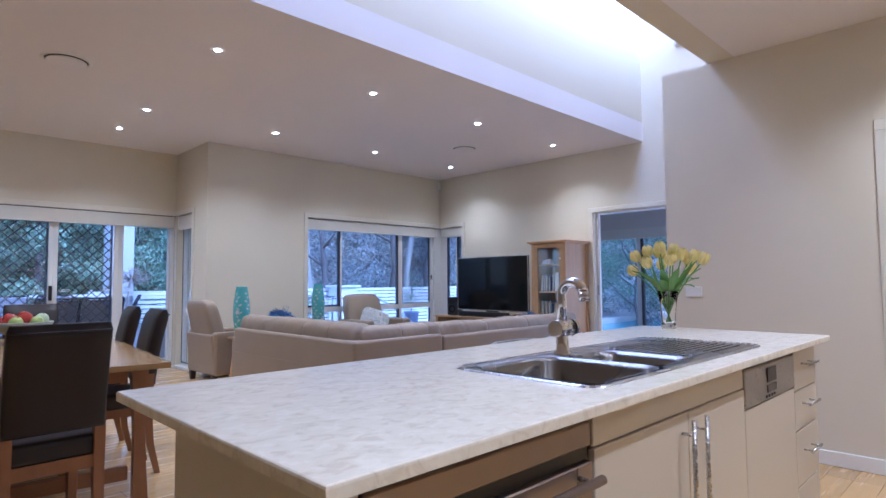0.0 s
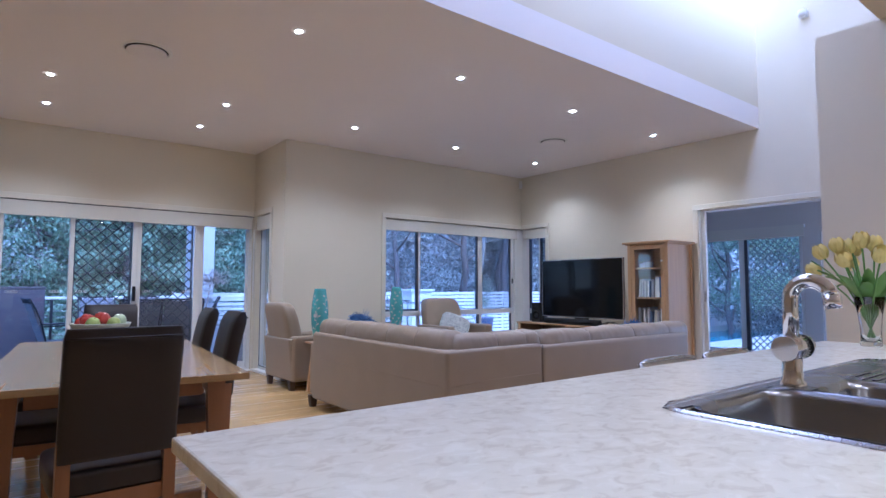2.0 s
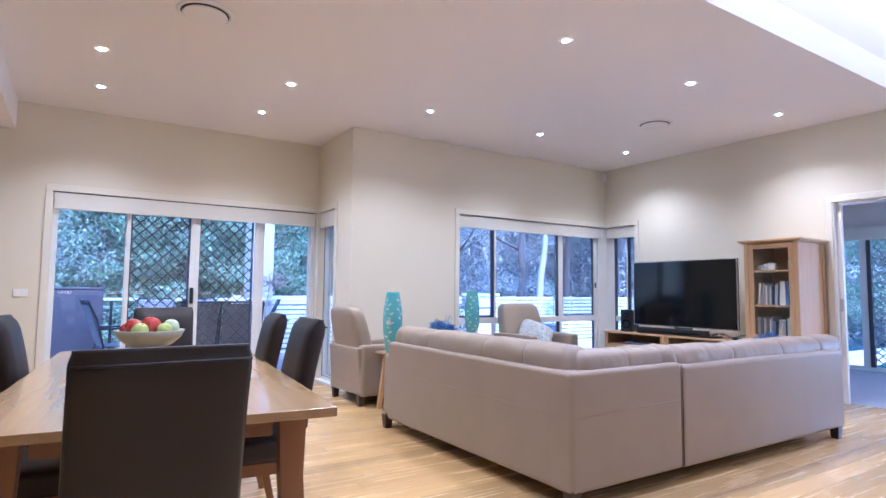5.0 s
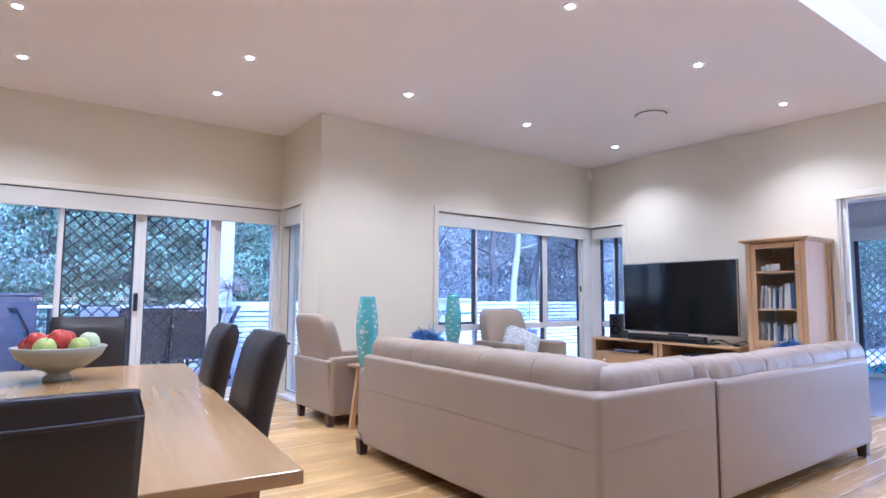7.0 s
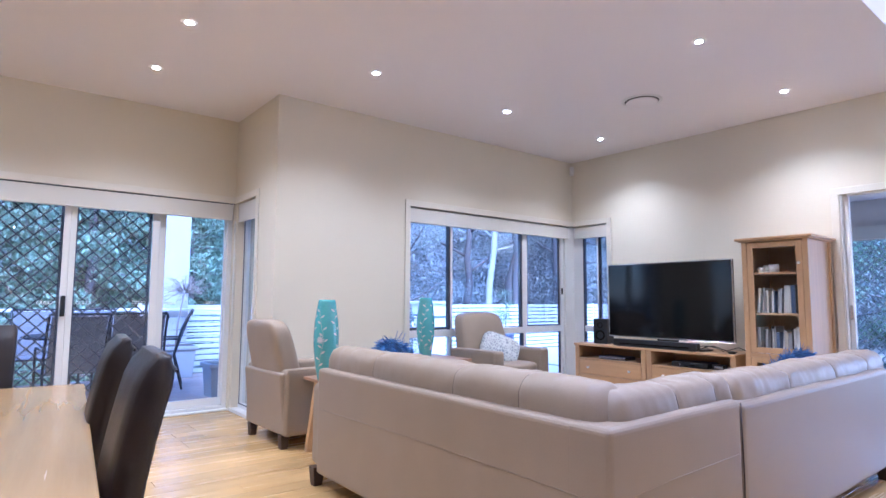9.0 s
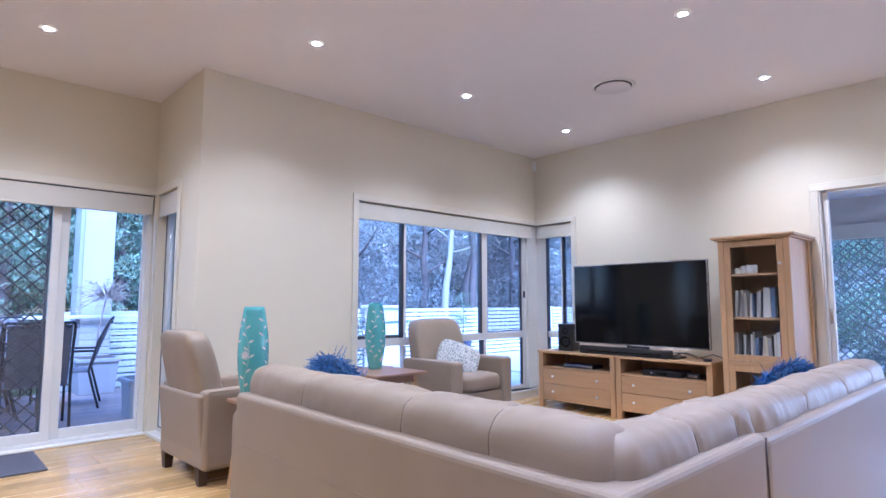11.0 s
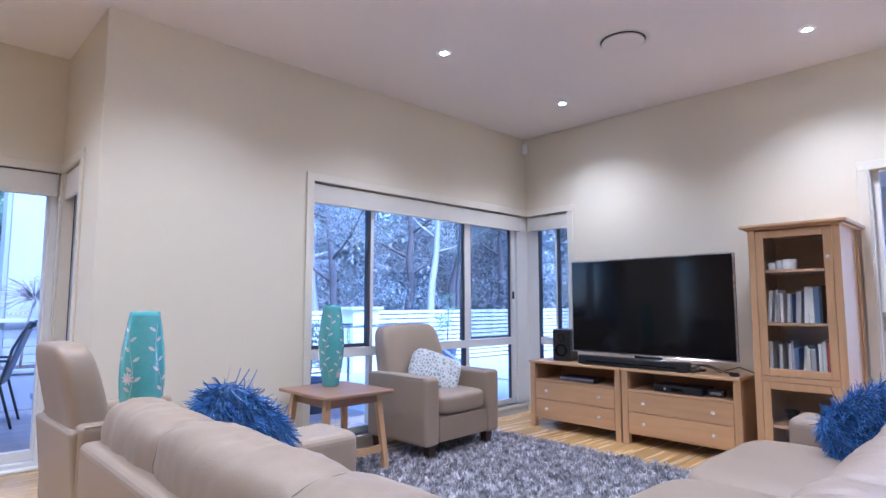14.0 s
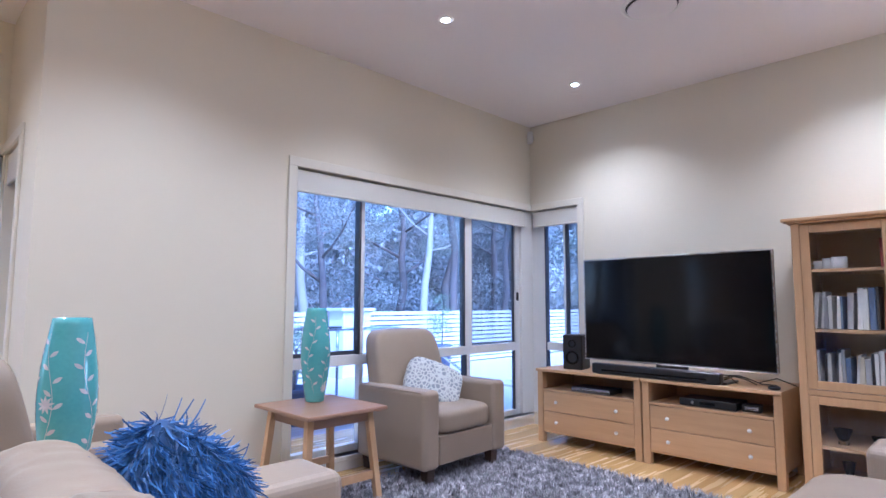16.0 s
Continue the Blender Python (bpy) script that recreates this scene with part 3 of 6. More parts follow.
part("cord", tube([(XR - 0.02, 8.35, 1.9), (XR - 0.02, 8.352, 1.2), (XR - 0.022, 8.36, 0.8), (XR - 0.02, 8.372, 1.2), (XR - 0.02, 8.375, 1.9)], 0.003, 5), M_WHITE, bead)

cd = tagged(thing("door_cavity", "white sliding cavity door, pushed back into the wall", "door"), kind="structure")
part("door_leaf", bx(XE + 0.06, DOOR[1] - 0.055, 0.005, XE + 0.10, DOOR[1] + 0.0, HEAD - 0.012, 0.002, 1), M_WHITE, cd)
part("flush_pull", bx(XE + 0.05, DOOR[1] - 0.042, 0.95, XE + 0.064, DOOR[1] - 0.02, 1.08, 0.004, 1), M_STEEL, cd, "oval steel flush pull")
part("door_jamb", bx(XE + 0.001, DOOR[1] - 0.012, 0.0, XE + 0.05, DOOR[1] - 0.001, HEAD), M_WHITE, cd)
part("head_jamb", bx(XE + 0.001, DOOR[0], HEAD - 0.02, XE + T, DOOR[1] - 0.06, HEAD - 0.001), M_WHITE, cd)
kd = tagged(thing("door_kitchen", "closed cream flush door at the kitchen end", "door"), kind="structure")
part("door_leaf", bx(XK + 0.02, -0.095, 0.005, XK + 0.06, 0.695, 2.025, 0.002, 1), M_CAB, kd)


# ---- ceiling fittings ----
def downlight(x, y, z, power):
    o = thing("downlight", "small round white recessed ceiling downlight, switched on", "downlight", pose(x, y, z), "ceiling downlights")
    part("trim_ring", lathe([(0.024, -0.001), (0.026, -0.006), (0.046, -0.006), (0.050, -0.001), (0.050, 0.0)], 24), M_WHITE, o)
    part("lamp_face", lathe([(0, -0.012), (0.010, -0.011), (0.018, -0.008), (0.0225, -0.004), (0.0235, -0.001)], 20), M_LIGHT, o, "glowing lamp face")
    lamp("downlight_beam", "SPOT", look((x, y, z - 0.026), (x, y, 0)), power * 1.10, WARM, cone=130, blend=1.0, soft=0.02)


for x, y in [(1.9, 4.46), (3.39, 4.45), (4.9, 4.46), (6.4, 4.47), (3.42, 6.4), (4.92, 6.4), (6.42, 6.4), (2.0, 6.46), (2.0, 7.42), (0.55, 6.55), (0.57, 7.5), (0.45, 4.46)]:
    downlight(x, y, CEIL, POWER)
# low-ceiling downlights out of view, added at guessed places
for x, y in [(0.6, 0.0), (2.2, 0.0), (3.7, 0.3), (-1.8, 3.5), (1.4, -1.6), (3.3, -1.6)]:
    downlight(x, y, LOW, POWER_LOW)


def air_vent(x, y):
    o = thing("ceiling_vent", "round white ceiling air vent with a dark gap", "air vent", pose(x, y, CEIL), "ceiling vents")
    part("rim", lathe([(0.152, 0.0), (0.152, -0.007), (0.165, -0.009), (0.178, -0.005), (0.18, 0.0)], 40), M_WHITE, o)
    part("gap", lathe([(0.0, -0.003), (0.152, -0.003)], 40), M_BLACK, o, "dark gap")
    part("disc", lathe([(0.0, -0.021), (0.136, -0.021), (0.1425, -0.018), (0.138, -0.012), (0.0, -0.012)], 40), M_CEIL, o)
    part("stem", lathe([(0.02, -0.013), (0.02, -0.002)], 12), M_WHITE, o)


air_vent(1.11, 5.50)
air_vent(5.67, 5.40)
pir = thing("motion_sensor", "small white alarm sensor high in the corner", "sensor", pose(XE - 0.035, YN - 0.035, 2.83, 0, 0, 45))
part("housing", bx(-0.03, -0.022, -0.06, 0.03, 0.03, 0.06, 0.012), M_WHITE, pir)
part("lens", soft(0.04, 0.02, 0.05, 3, 4, at=(0, -0.022, -0.01)), M_BLIND, pir)
for m in (pose(0.02, YS - 0.005, 1.06), pose(XK - 0.005, 1.86, 1.06, 0, 0, 90)):
    sw = thing("switch_plate", "white double switch plate on the wall", "switch", m, "switch plates")
    part("plate", bx(-0.058, -0.006, -0.037, 0.058, 0.004, 0.037, 0.003), M_WHITE, sw)
    for x in (-0.025, 0.025):
        part("rocker", bx(x - 0.009, -0.010, -0.012, x + 0.009, -0.005, 0.012, 0.002, 1), M_WHITE, sw)
wl = thing("wall_spotlight", "small white wall spotlight high in the roof void", "wall lamp", pose(XE - 0.05, 3.05, 4.10))
part("plate", bx(0.02, -0.04, -0.04, 0.049, 0.04, 0.04, 0.008), M_WHITE, wl)
part("head", lathe([(0.0, 0.0), (0.035, 0.01), (0.04, 0.08), (0.0, 0.085)], 20, m=pose(-0.02, 0, -0.05)), M_WHITE, wl)

# ---- kitchen island ----
M_OVEN = mat("oven_steel", (0.42, 0.40, 0.39), 0.3, metal=1.0, var=0.05, stretch=(30, 1, 30))
M_BRONZE = mat("bronze_steel", (0.30, 0.24, 0.205), 0.34, metal=0.85, var=0.06, scale=3)
M_OVENGLASS = mat("oven_glass", (0.03, 0.022, 0.02), 0.08, var=0.1)
IX0, IX1, IY0, IY1 = 0.515, 3.08, 0.785, 1.65
wt = thing("worktop", "pale speckled stone worktop on the kitchen island", "worktop")
bm = bmesh.new()
HX0, HX1, HY0, HY1 = 1.295, 1.93, 0.885, 1.285
rings = []
for x0, y0, x1, y1, z in ((HX0, HY0, HX1, HY1, 0.878), (HX0, HY0, HX1, HY1, 0.90), (IX0 + 0.004, IY0 + 0.004, IX1 - 0.004, IY1 - 0.004, 0.90), (IX0 + 0.001, IY0 + 0.001, IX1 - 0.001, IY1 - 0.001, 0.8985), (IX0, IY0, IX1, IY1, 0.895), (IX0, IY0, IX1, IY1, 0.878)):
    rings.append([bm.verts.new((x, y, z)) for x, y in ((x0, y0), (x1, y0), (x1, y1), (x0, y1))])
for u, v in zip(rings, rings[1:] + rings[:1]):
    for k in range(4):
        bm.faces.new((u[k], u[(k + 1) % 4], v[(k + 1) % 4], v[k]))
bmesh.ops.recalc_face_normals(bm, faces=bm.faces)
part("stone_top", bm, M_STONE, wt)

ic = thing("island_carcass", "cream laminate island carcass with end panels", "cabinet")
part("end_panel", bx(0.565, 0.835, 0.0, 0.60, 1.42, 0.866, 0.002, 1), M_CAB, ic)
part("end_panel", bx(3.005, 0.835, 0.0, 3.03, 1.42, 0.866, 0.002, 1), M_CAB, ic)
part("back_panel", bx(0.60, 1.39, 0.0, 3.005, 1.42, 0.866), M_CAB, ic)
part("front_batten", bx(0.565, 0.835, 0.8662, 3.03, 0.875, 0.8775), M_CAB, ic)
part("rear_batten", bx(0.565, 1.38, 0.8662, 3.03, 1.42, 0.8775), M_CAB, ic)
for x in (0.565, 3.005):
    part("side_batten", bx(x, 0.8752, 0.8662, x + 0.025, 1.3798, 0.8775), M_CAB, ic)
part("kickboard", bx(0.60, 0.885, 0.0, 3.005, 0.90, 0.10), M_CAB, ic)


def bar_handle(parent, x, y, z, length, upright):
    bm = bmesh.new()
    if upright:
        tube([(x, y - 0.032, z), (x, y - 0.032, z + length)], 0.006, 10, bm=bm)
        for k in (0.12, 0.88):
            tube([(x, y - 0.032, z + k * length), (x, y, z + k * length)], 0.004, 8, bm=bm)
    else:
        tube([(x, y - 0.032, z), (x + length, y - 0.032, z)], 0.006, 10, bm=bm)
        for k in (0.15, 0.85):
            tube([(x + k * length, y - 0.032, z), (x + k * length, y, z)], 0.004, 8, bm=bm)
    part("handle", bm, M_STEEL, parent, "brushed steel bar handle")


ov = thing("oven", "built-in steel oven with dark glass under the worktop", "oven")
part("body", bx(0.602, 0.85, 0.10, 1.19, 1.36, 0.862), M_OVEN, ov)
part("fascia", bx(0.604, 0.832, 0.802, 1.188, 0.85, 0.852, 0.003, 1), M_BRONZE, ov, "brown tinted steel fascia")
# black strip paints the shade in the gap between fascia and door
part("gap_strip", bx(0.608, 0.840, 0.775, 1.185, 0.849, 0.801), M_BLACK, ov, "black strip for the shaded gap above the oven door")
dr = part("oven_door", bar_frame(bmesh.new(), "x", 0.828, 0.021, 0.604, 1.188, 0.20, 0.772, 0.058), M_BRONZE, ov, "brown tinted steel door")
part("glass", bx(0.66, 0.836, 0.25, 1.132, 0.842, 0.716), M_OVENGLASS, dr, "dark oven glass")
part("handle", tube([(0.63, 0.792, 0.748), (1.165, 0.792, 0.748)], 0.010, 12), M_BRONZE, dr)
for x in (0.66, 1.135):
    part("handle_post", tube([(x, 0.792, 0.748), (x, 0.829, 0.748)], 0.006, 8), M_STEEL, dr)
part("lower_panel", bx(0.604, 0.832, 0.105, 1.188, 0.848, 0.19, 0.003, 1), M_BRONZE, ov)

sc = thing("sink_cupboard", "cream sink cupboard with two doors", "cabinet")
part("top_rail", bx(1.202, 0.834, 0.795, 2.118, 0.852, 0.863, 0.002, 1), M_CAB, sc)
for x0, x1, hx in ((1.202, 1.678, 1.638), (1.682, 2.118, 1.724)):
    d = part("door", bx(x0, 0.832, 0.105, x1, 0.85, 0.791, 0.002, 1), M_CAB, sc)
    bar_handle(d, hx, 0.832, 0.46, 0.32, True)
part("body", bx(1.202, 0.852, 0.10, 2.118, 0.872, 0.79), M_CAB, sc)

dw = thing("dishwasher", "integrated dishwasher with a steel control panel and cream front", "dishwasher")
part("control_panel", bx(2.124, 0.828, 0.725, 2.682, 0.85, 0.848, 0.004, 1), M_OVEN, dw, "brushed steel control panel")
part("front", bx(2.124, 0.832, 0.105, 2.682, 0.85, 0.72, 0.002, 1), M_CAB, dw)
part("grip", bx(2.34, 0.824, 0.785, 2.44, 0.8275, 0.835, 0.001, 1), M_BLACK, dw, "dark recessed grip")
part("display", bx(2.34, 0.8245, 0.75, 2.44, 0.8275, 0.777, 0.001, 1), M_OVENGLASS, dw)
for k in range(4):
    part("button", lathe([(0, 0.003), (0.005, 0.003), (0.005, 0)], 10, m=pose(2.33 + 0.03 * k, 0.828, 0.738, 90)), M_BLACK, dw)
part("body", bx(2.124, 0.852, 0.10, 2.682, 1.36, 0.86), M_OVEN, dw)

du = thing("drawer_unit", "cream drawer unit of four drawers", "cabinet")
for z0, z1 in ((0.705, 0.862), (0.55, 0.70), (0.335, 0.545), (0.105, 0.33)):
    d = part("drawer", bx(2.69, 0.832, z0, 3.003, 0.85, z1, 0.002, 1), M_CAB, du)
    bar_handle(d, 2.775, 0.832, (z0 + z1) / 2 + 0.02, 0.15, False)
part("body", bx(2.69, 0.852, 0.10, 3.003, 1.36, 0.86), M_CAB, du)

sk = thing("kitchen_sink", "stainless steel sink with two bowls and a ribbed drainer", "sink")


def rounded_rect(x0, y0, x1, y1, r, n=6):
    pts = []
    for cx, cy, a0 in ((x1 - r, y1 - r, 0), (x0 + r, y1 - r, 90), (x0 + r, y0 + r, 180), (x1 - r, y0 + r, 270)):
        for k in range(n + 1):
            a = radians(a0 + 90 * k / n)
            pts.append((cx + r * math.cos(a), cy + r * math.sin(a)))
    return pts


def basin(x0, y0, x1, y1, z, depth, r):
    bm = bmesh.new()
    rings = []
    for inset, dz, rr in ((-0.012, 0.003, r + 0.012), (0.0, 0.001, r), (0.006, -0.012, r), (0.016, -depth + 0.03, r * 0.9), (0.045, -depth, r * 0.6)):
        rings.append([bm.verts.new((x, y, z + dz)) for x, y in rounded_rect(x0 + inset, y0 + inset, x1 - inset, y1 - inset, rr)])
    for a, b in zip(rings, rings[1:]):
        for k in range(len(a)):
            bm.faces.new((a[k], a[(k + 1) % len(a)], b[(k + 1) % len(b)], b[k])).smooth = True
    bm.faces.new(rings[-1])
    return bm


part("bowl", basin(1.305, 0.895, 1.665, 1.275, 0.9025, 0.17, 0.055), M_SINK, sk, "deep steel bowl")
part("bowl", basin(1.695, 0.915, 1.905, 1.20, 0.9025, 0.12, 0.045), M_SINK, sk, "small steel bowl")
bm = bmesh.new()
SX0, SX1, SY0, SY1 = 1.272, 2.455, 0.862, 1.330
a = [bm.verts.new((x, y, 0.9005)) for x, y in rounded_rect(SX0, SY0, SX1, SY1, 0.06, 8)]
b = [bm.verts.new((x, y, 0.9065)) for x, y in rounded_rect(SX0 + 0.004, SY0 + 0.004, SX1 - 0.004, SY1 - 0.004, 0.057, 8)]
c = [bm.verts.new((x, y, 0.9035)) for x, y in rounded_rect(SX0 + 0.018, SY0 + 0.018, SX1 - 0.018, SY1 - 0.018, 0.045, 8)]
for u, v in ((a, b), (b, c)):
    for k in range(len(u)):
        bm.faces.new((u[k], u[(k + 1) % len(u)], v[(k + 1) % len(v)], v[k])).smooth = True
part("rim", bm, M_STEEL, sk, "bright steel rim")
for a, b, c, d in ((1.283, 1.2935, 0.878, 1.313), (1.677, 1.683, 0.878, 1.313), (1.917, 2.438, 0.878, 1.313), (1.2935, 1.677, 1.287, 1.313), (1.683, 1.917, 1.212, 1.313), (1.683, 1.917, 0.878, 0.903), (1.2935, 1.677, 0.878, 0.883)):
    part("surround_strip", bx(a, c, 0.9012, b, d, 0.9035), M_SINK, sk)
for k in range(12):
    part("rib", bx(1.955, 0.925 + k * 0.0265, 0.9036, 2.39, 0.937 + k * 0.0265, 0.9075, 0.0016, 1), M_SINK, sk)
for x, y, z in ((1.49, 1.065, 0.7335), (1.795, 1.06, 0.7835)):
    part("drain", lathe([(0, 0.002), (0.034, 0.002), (0.038, 0.0)], 20, m=pose(x, y, z)), M_CHROME, sk)

tp = thing("mixer_tap", "chrome gooseneck mixer tap behind the sink", "tap", pose(1.735, 1.262, 0.903))
part("base", lathe([(0.027, 0.0), (0.027, 0.008), (0.021, 0.014), (0.021, 0.062)], 24), M_CHROME, tp)
part("body", tube([(-0.040, 0, 0.085), (0.048, 0, 0.085)], 0.028, 24), M_CHROME, tp)
part("lever", tube([(0.049, 0, 0.085), (0.068, 0, 0.085)], 0.0265, 24), M_CHROME, tp)
part("lever_ring", tube([(0.0482, 0, 0.085), (0.0508, 0, 0.085)], 0.0284, 24), M_BLACK, tp)
neck = [(0, 0, 0.10), (0, 0, 0.17)]
neck += [(0, -0.042 + 0.042 * math.cos(radians(a)), 0.195 + 0.042 * math.sin(radians(a))) for a in range(0, 166, 15)]
part("spout", tube(neck, 0.0165, 16), M_CHROME, tp)
end = neck[-1]
part("nozzle", tube([end, (0, end[1] - 0.004, end[2] - 0.03)], 0.018, 16), M_CHROME, tp)

# tulips in a glass vase
M_TULIP = mat("tulip_petal", (0.82, 0.65, 0.16), 0.5, var=0.10, scale=20, c2=(0.88, 0.76, 0.32))
M_STEM = mat("tulip_leaf", (0.13, 0.27, 0.05), 0.45, var=0.2, scale=12)
M_CLEAR = glass("clear_glass", (0.98, 1.0, 0.99))
fl = thing("flower_vase", "clear glass vase of yellow tulips on the worktop", "vase", pose(2.97, 1.45, 0.9005))
rv = random.Random(4)
part("glass_vase", lathe([(0, 0.0), (0.032, 0.0), (0.036, 0.004), (0.034, 0.05), (0.040, 0.12), (0.052, 0.19), (0.049, 0.19), (0.037, 0.12), (0.030, 0.05), (0.028, 0.02), (0, 0.018)], 28), M_CLEAR, fl)
for k in range(15):
    a = 2 * math.pi * k / 15 * 2.4 + rv.uniform(-0.3, 0.3)
    r = 0.03 + 0.15 * math.sqrt((k + 0.5) / 15)
    h = 0.40 - 0.9 * r * r * 4 + rv.uniform(-0.015, 0.03)
    tip = Vector((r * math.cos(a), r * math.sin(a), h))
    foot = Vector((-0.012 * math.cos(a), -0.012 * math.sin(a), 0.03))
    mid = Vector((0.035 * math.cos(a), 0.035 * math.sin(a), 0.19))
    pts = [foot.lerp(mid, t).lerp(mid.lerp(tip, t), t) for t in (0, 0.2, 0.4, 0.6, 0.8, 1.0)]
    st = part("stem", tube(pts, 0.0033, 6), M_STEM, fl)
    d = (pts[-1] - pts[-2]).normalized()
    rot = Vector((0, 0, 1)).rotation_difference((d + Vector((0, 0, 0.4))).normalized()).to_matrix().to_4x4()
    bm = bmesh.new()
    for j in range(6):
        one = bmesh.new()
        grid = []
        for i in range(6):
            t = i / 5
            w = 0.022 * math.sin(math.pi * min(0.97, t * 0.86 + 0.13)) ** 0.8
            rad = 0.006 + 0.019 * math.sin(math.pi * (0.08 + 0.72 * t)) + (0.002 if j % 2 else 0)
            grid.append([one.verts.new((rad - 0.25 * abs(s) * w, s * w, 0.062 * t)) for s in (-1, -0.5, 0, 0.5, 1)])
        for u, v in zip(grid, grid[1:]):
            for i in range(4):
                one.faces.new((u[i], u[i + 1], v[i + 1], v[i])).smooth = True
        bmesh.ops.transform(one, matrix=Matrix.Translation(tip) @ rot @ pose(0, 0, -0.008, 0, 0, 60 * j), verts=one.verts)
        merge(bm, one)
    part("bloom", bm, M_TULIP, st, "yellow tulip bloom")
for k in range(16):
    a = 2 * math.pi * k / 16 + rv.uniform(-0.2, 0.2)
    ln = rv.uniform(0.14, 0.22)
    droop = rv.uniform(0.0, 0.10)
    bm = bmesh.new()
    rows = []
    for i in range(8):
        t = i / 7
        r = 0.02 + ln * 0.8 * t
        z = 0.16 + ln * 1.1 * t - (droop + 0.05) * t * t
        w = 0.02 * math.sin(math.pi * (0.1 + 0.9 * t)) + 0.001
        c = Vector((r * math.cos(a), r * math.sin(a), z))
        sdv = Vector((-math.sin(a), math.cos(a), 0))
        rows.append([bm.verts.new(c + sdv * s * w + Vector((0, 0, 0.006 * abs(s)))) for s in (-1, 0, 1)])
    for u, v in zip(rows, rows[1:]):
        for i in range(2):
            bm.faces.new((u[i], u[i + 1], v[i + 1], v[i])).smooth = True
    part("leaf", bm, M_STEM, fl)


# ---- bar stools ----
M_CREAML = mat("cream_leather", (0.70, 0.64, 0.53), 0.45, var=0.05, scale=6, bump=0.1, bscale=150)


def bar_stool(m):
    s = thing("bar_stool", "low-backed cream bar stool with a chrome frame at the island", "bar stool", m, "stools at the island")
    part("seat", soft(0.37, 0.36, 0.06, 6, 8, at=(0, 0, 0.63)), M_CREAML, s)
    bm, rows = bmesh.new(), []
    for i in range(9):
        t = i / 8
        z, y = 0.63 + 0.22 * t, 0.17 + 0.045 * t * t
        rows.append([[bm.verts.new((x, y + dy + 0.03 * (x / 0.18) ** 2 * -1, z)) for x in (-0.175, -0.12, -0.06, 0, 0.06, 0.12, 0.175)] for dy in (0, 0.02)])
    for u, v in zip(rows, rows[1:]):
        for side in (0, 1):
            for i in range(6):
                f = (u[side][i], u[side][i + 1], v[side][i + 1], v[side][i])
                bm.faces.new(f if side else f[::-1]).smooth = True
        for e in (0, 6):
            bm.faces.new((u[0][e], v[0][e], v[1][e], u[1][e]))
    for i in range(6):
        bm.faces.new((rows[-1][0][i], rows[-1][0][i + 1], rows[-1][1][i + 1], rows[-1][1][i]))
    part("backrest", bm, M_CREAML, s)
    edge = [(-0.18, 0.14 + 0.05 * t * t, 0.63 + 0.222 * t) for t in (0, 0.3, 0.6, 0.85, 1.0)]
    top = [(x, 0.215 + 0.006 - 0.03 * (x / 0.18) ** 2, 0.856) for x in (-0.12, -0.04, 0.04, 0.12)]
    other = [(0.18, y, z) for _, y, z in edge[::-1]]
    part("frame_rail", tube(edge + top + other, 0.0095, 8), M_STEEL, s, "grey metal rim")
    part("column", tube([(0, 0, 0.02), (0, 0, 0.60)], 0.026, 16), M_CHROME, s)
    part("base", lathe([(0, 0.0), (0.20, 0.0), (0.20, 0.008), (0.03, 0.03), (0, 0.03)], 32), M_CHROME, s)
    part("footrest", tube([(0.16 * math.cos(a), 0.16 * math.sin(a), 0.25) for a in [radians(x) for x in range(0, 361, 20)]], 0.009, 8), M_CHROME, s)
    return s


bar_stool(pose(2.28, 1.70, 0))
bar_stool(pose(2.72, 1.70, 0))

# ---- dining ----
TROT = -5.5
TM = pose(0.807, 4.43, 0, 0, 0, TROT)
tb = thing("dining_table", "polished timber dining table with square legs", "table", TM)
bm = bx(-0.5, -1.1, 0.712, 0.5, 1.1, 0.742, 0.003, 2)
part("tabletop", bm, M_TABLE, tb)
for x in (-0.37, 0.37):
    part("apron", bx(x - 0.011, -0.86, 0.635, x + 0.011, 0.86, 0.712, 0.002, 1), M_TLEG, tb)
for y in (-0.93, 0.93):
    part("apron", bx(-0.33, y - 0.011, 0.635, 0.33, y + 0.011, 0.712, 0.002, 1), M_TLEG, tb)
for sx in (-1, 1):
    for sy in (-1, 1):
        bm = bmesh.new()
        ring = []
        for i in range(9):
            t = i / 8
            z = 0.712 * (1 - t)
            half = 0.040 - 0.010 * math.sin(math.pi * min(1, t * 1.1)) - 0.006 * t
            out = 0.012 * t * t
            cx, cy = sx * (0.385 + out), sy * (0.93 + out)
            ring.append([bm.verts.new((cx + a * half, cy + b * half, z)) for a, b in ((-1, -1), (1, -1), (1, 1), (-1, 1))])
        for u, v in zip(ring, ring[1:]):
            for i in range(4):
                bm.faces.new((u[i], u[(i + 1) % 4], v[(i + 1) % 4], v[i]))
        bm.faces.new(ring[0])
        bm.faces.new(ring[-1])
        bmesh.ops.recalc_face_normals(bm, faces=bm.faces)
        part("leg", bm, M_TLEG, tb)
for y in (-0.90, 0.90):
    part("stretcher", bx(-0.345, y - 0.014, 0.13, 0.345, y + 0.014, 0.20, 0.003, 1), M_TLEG, tb)


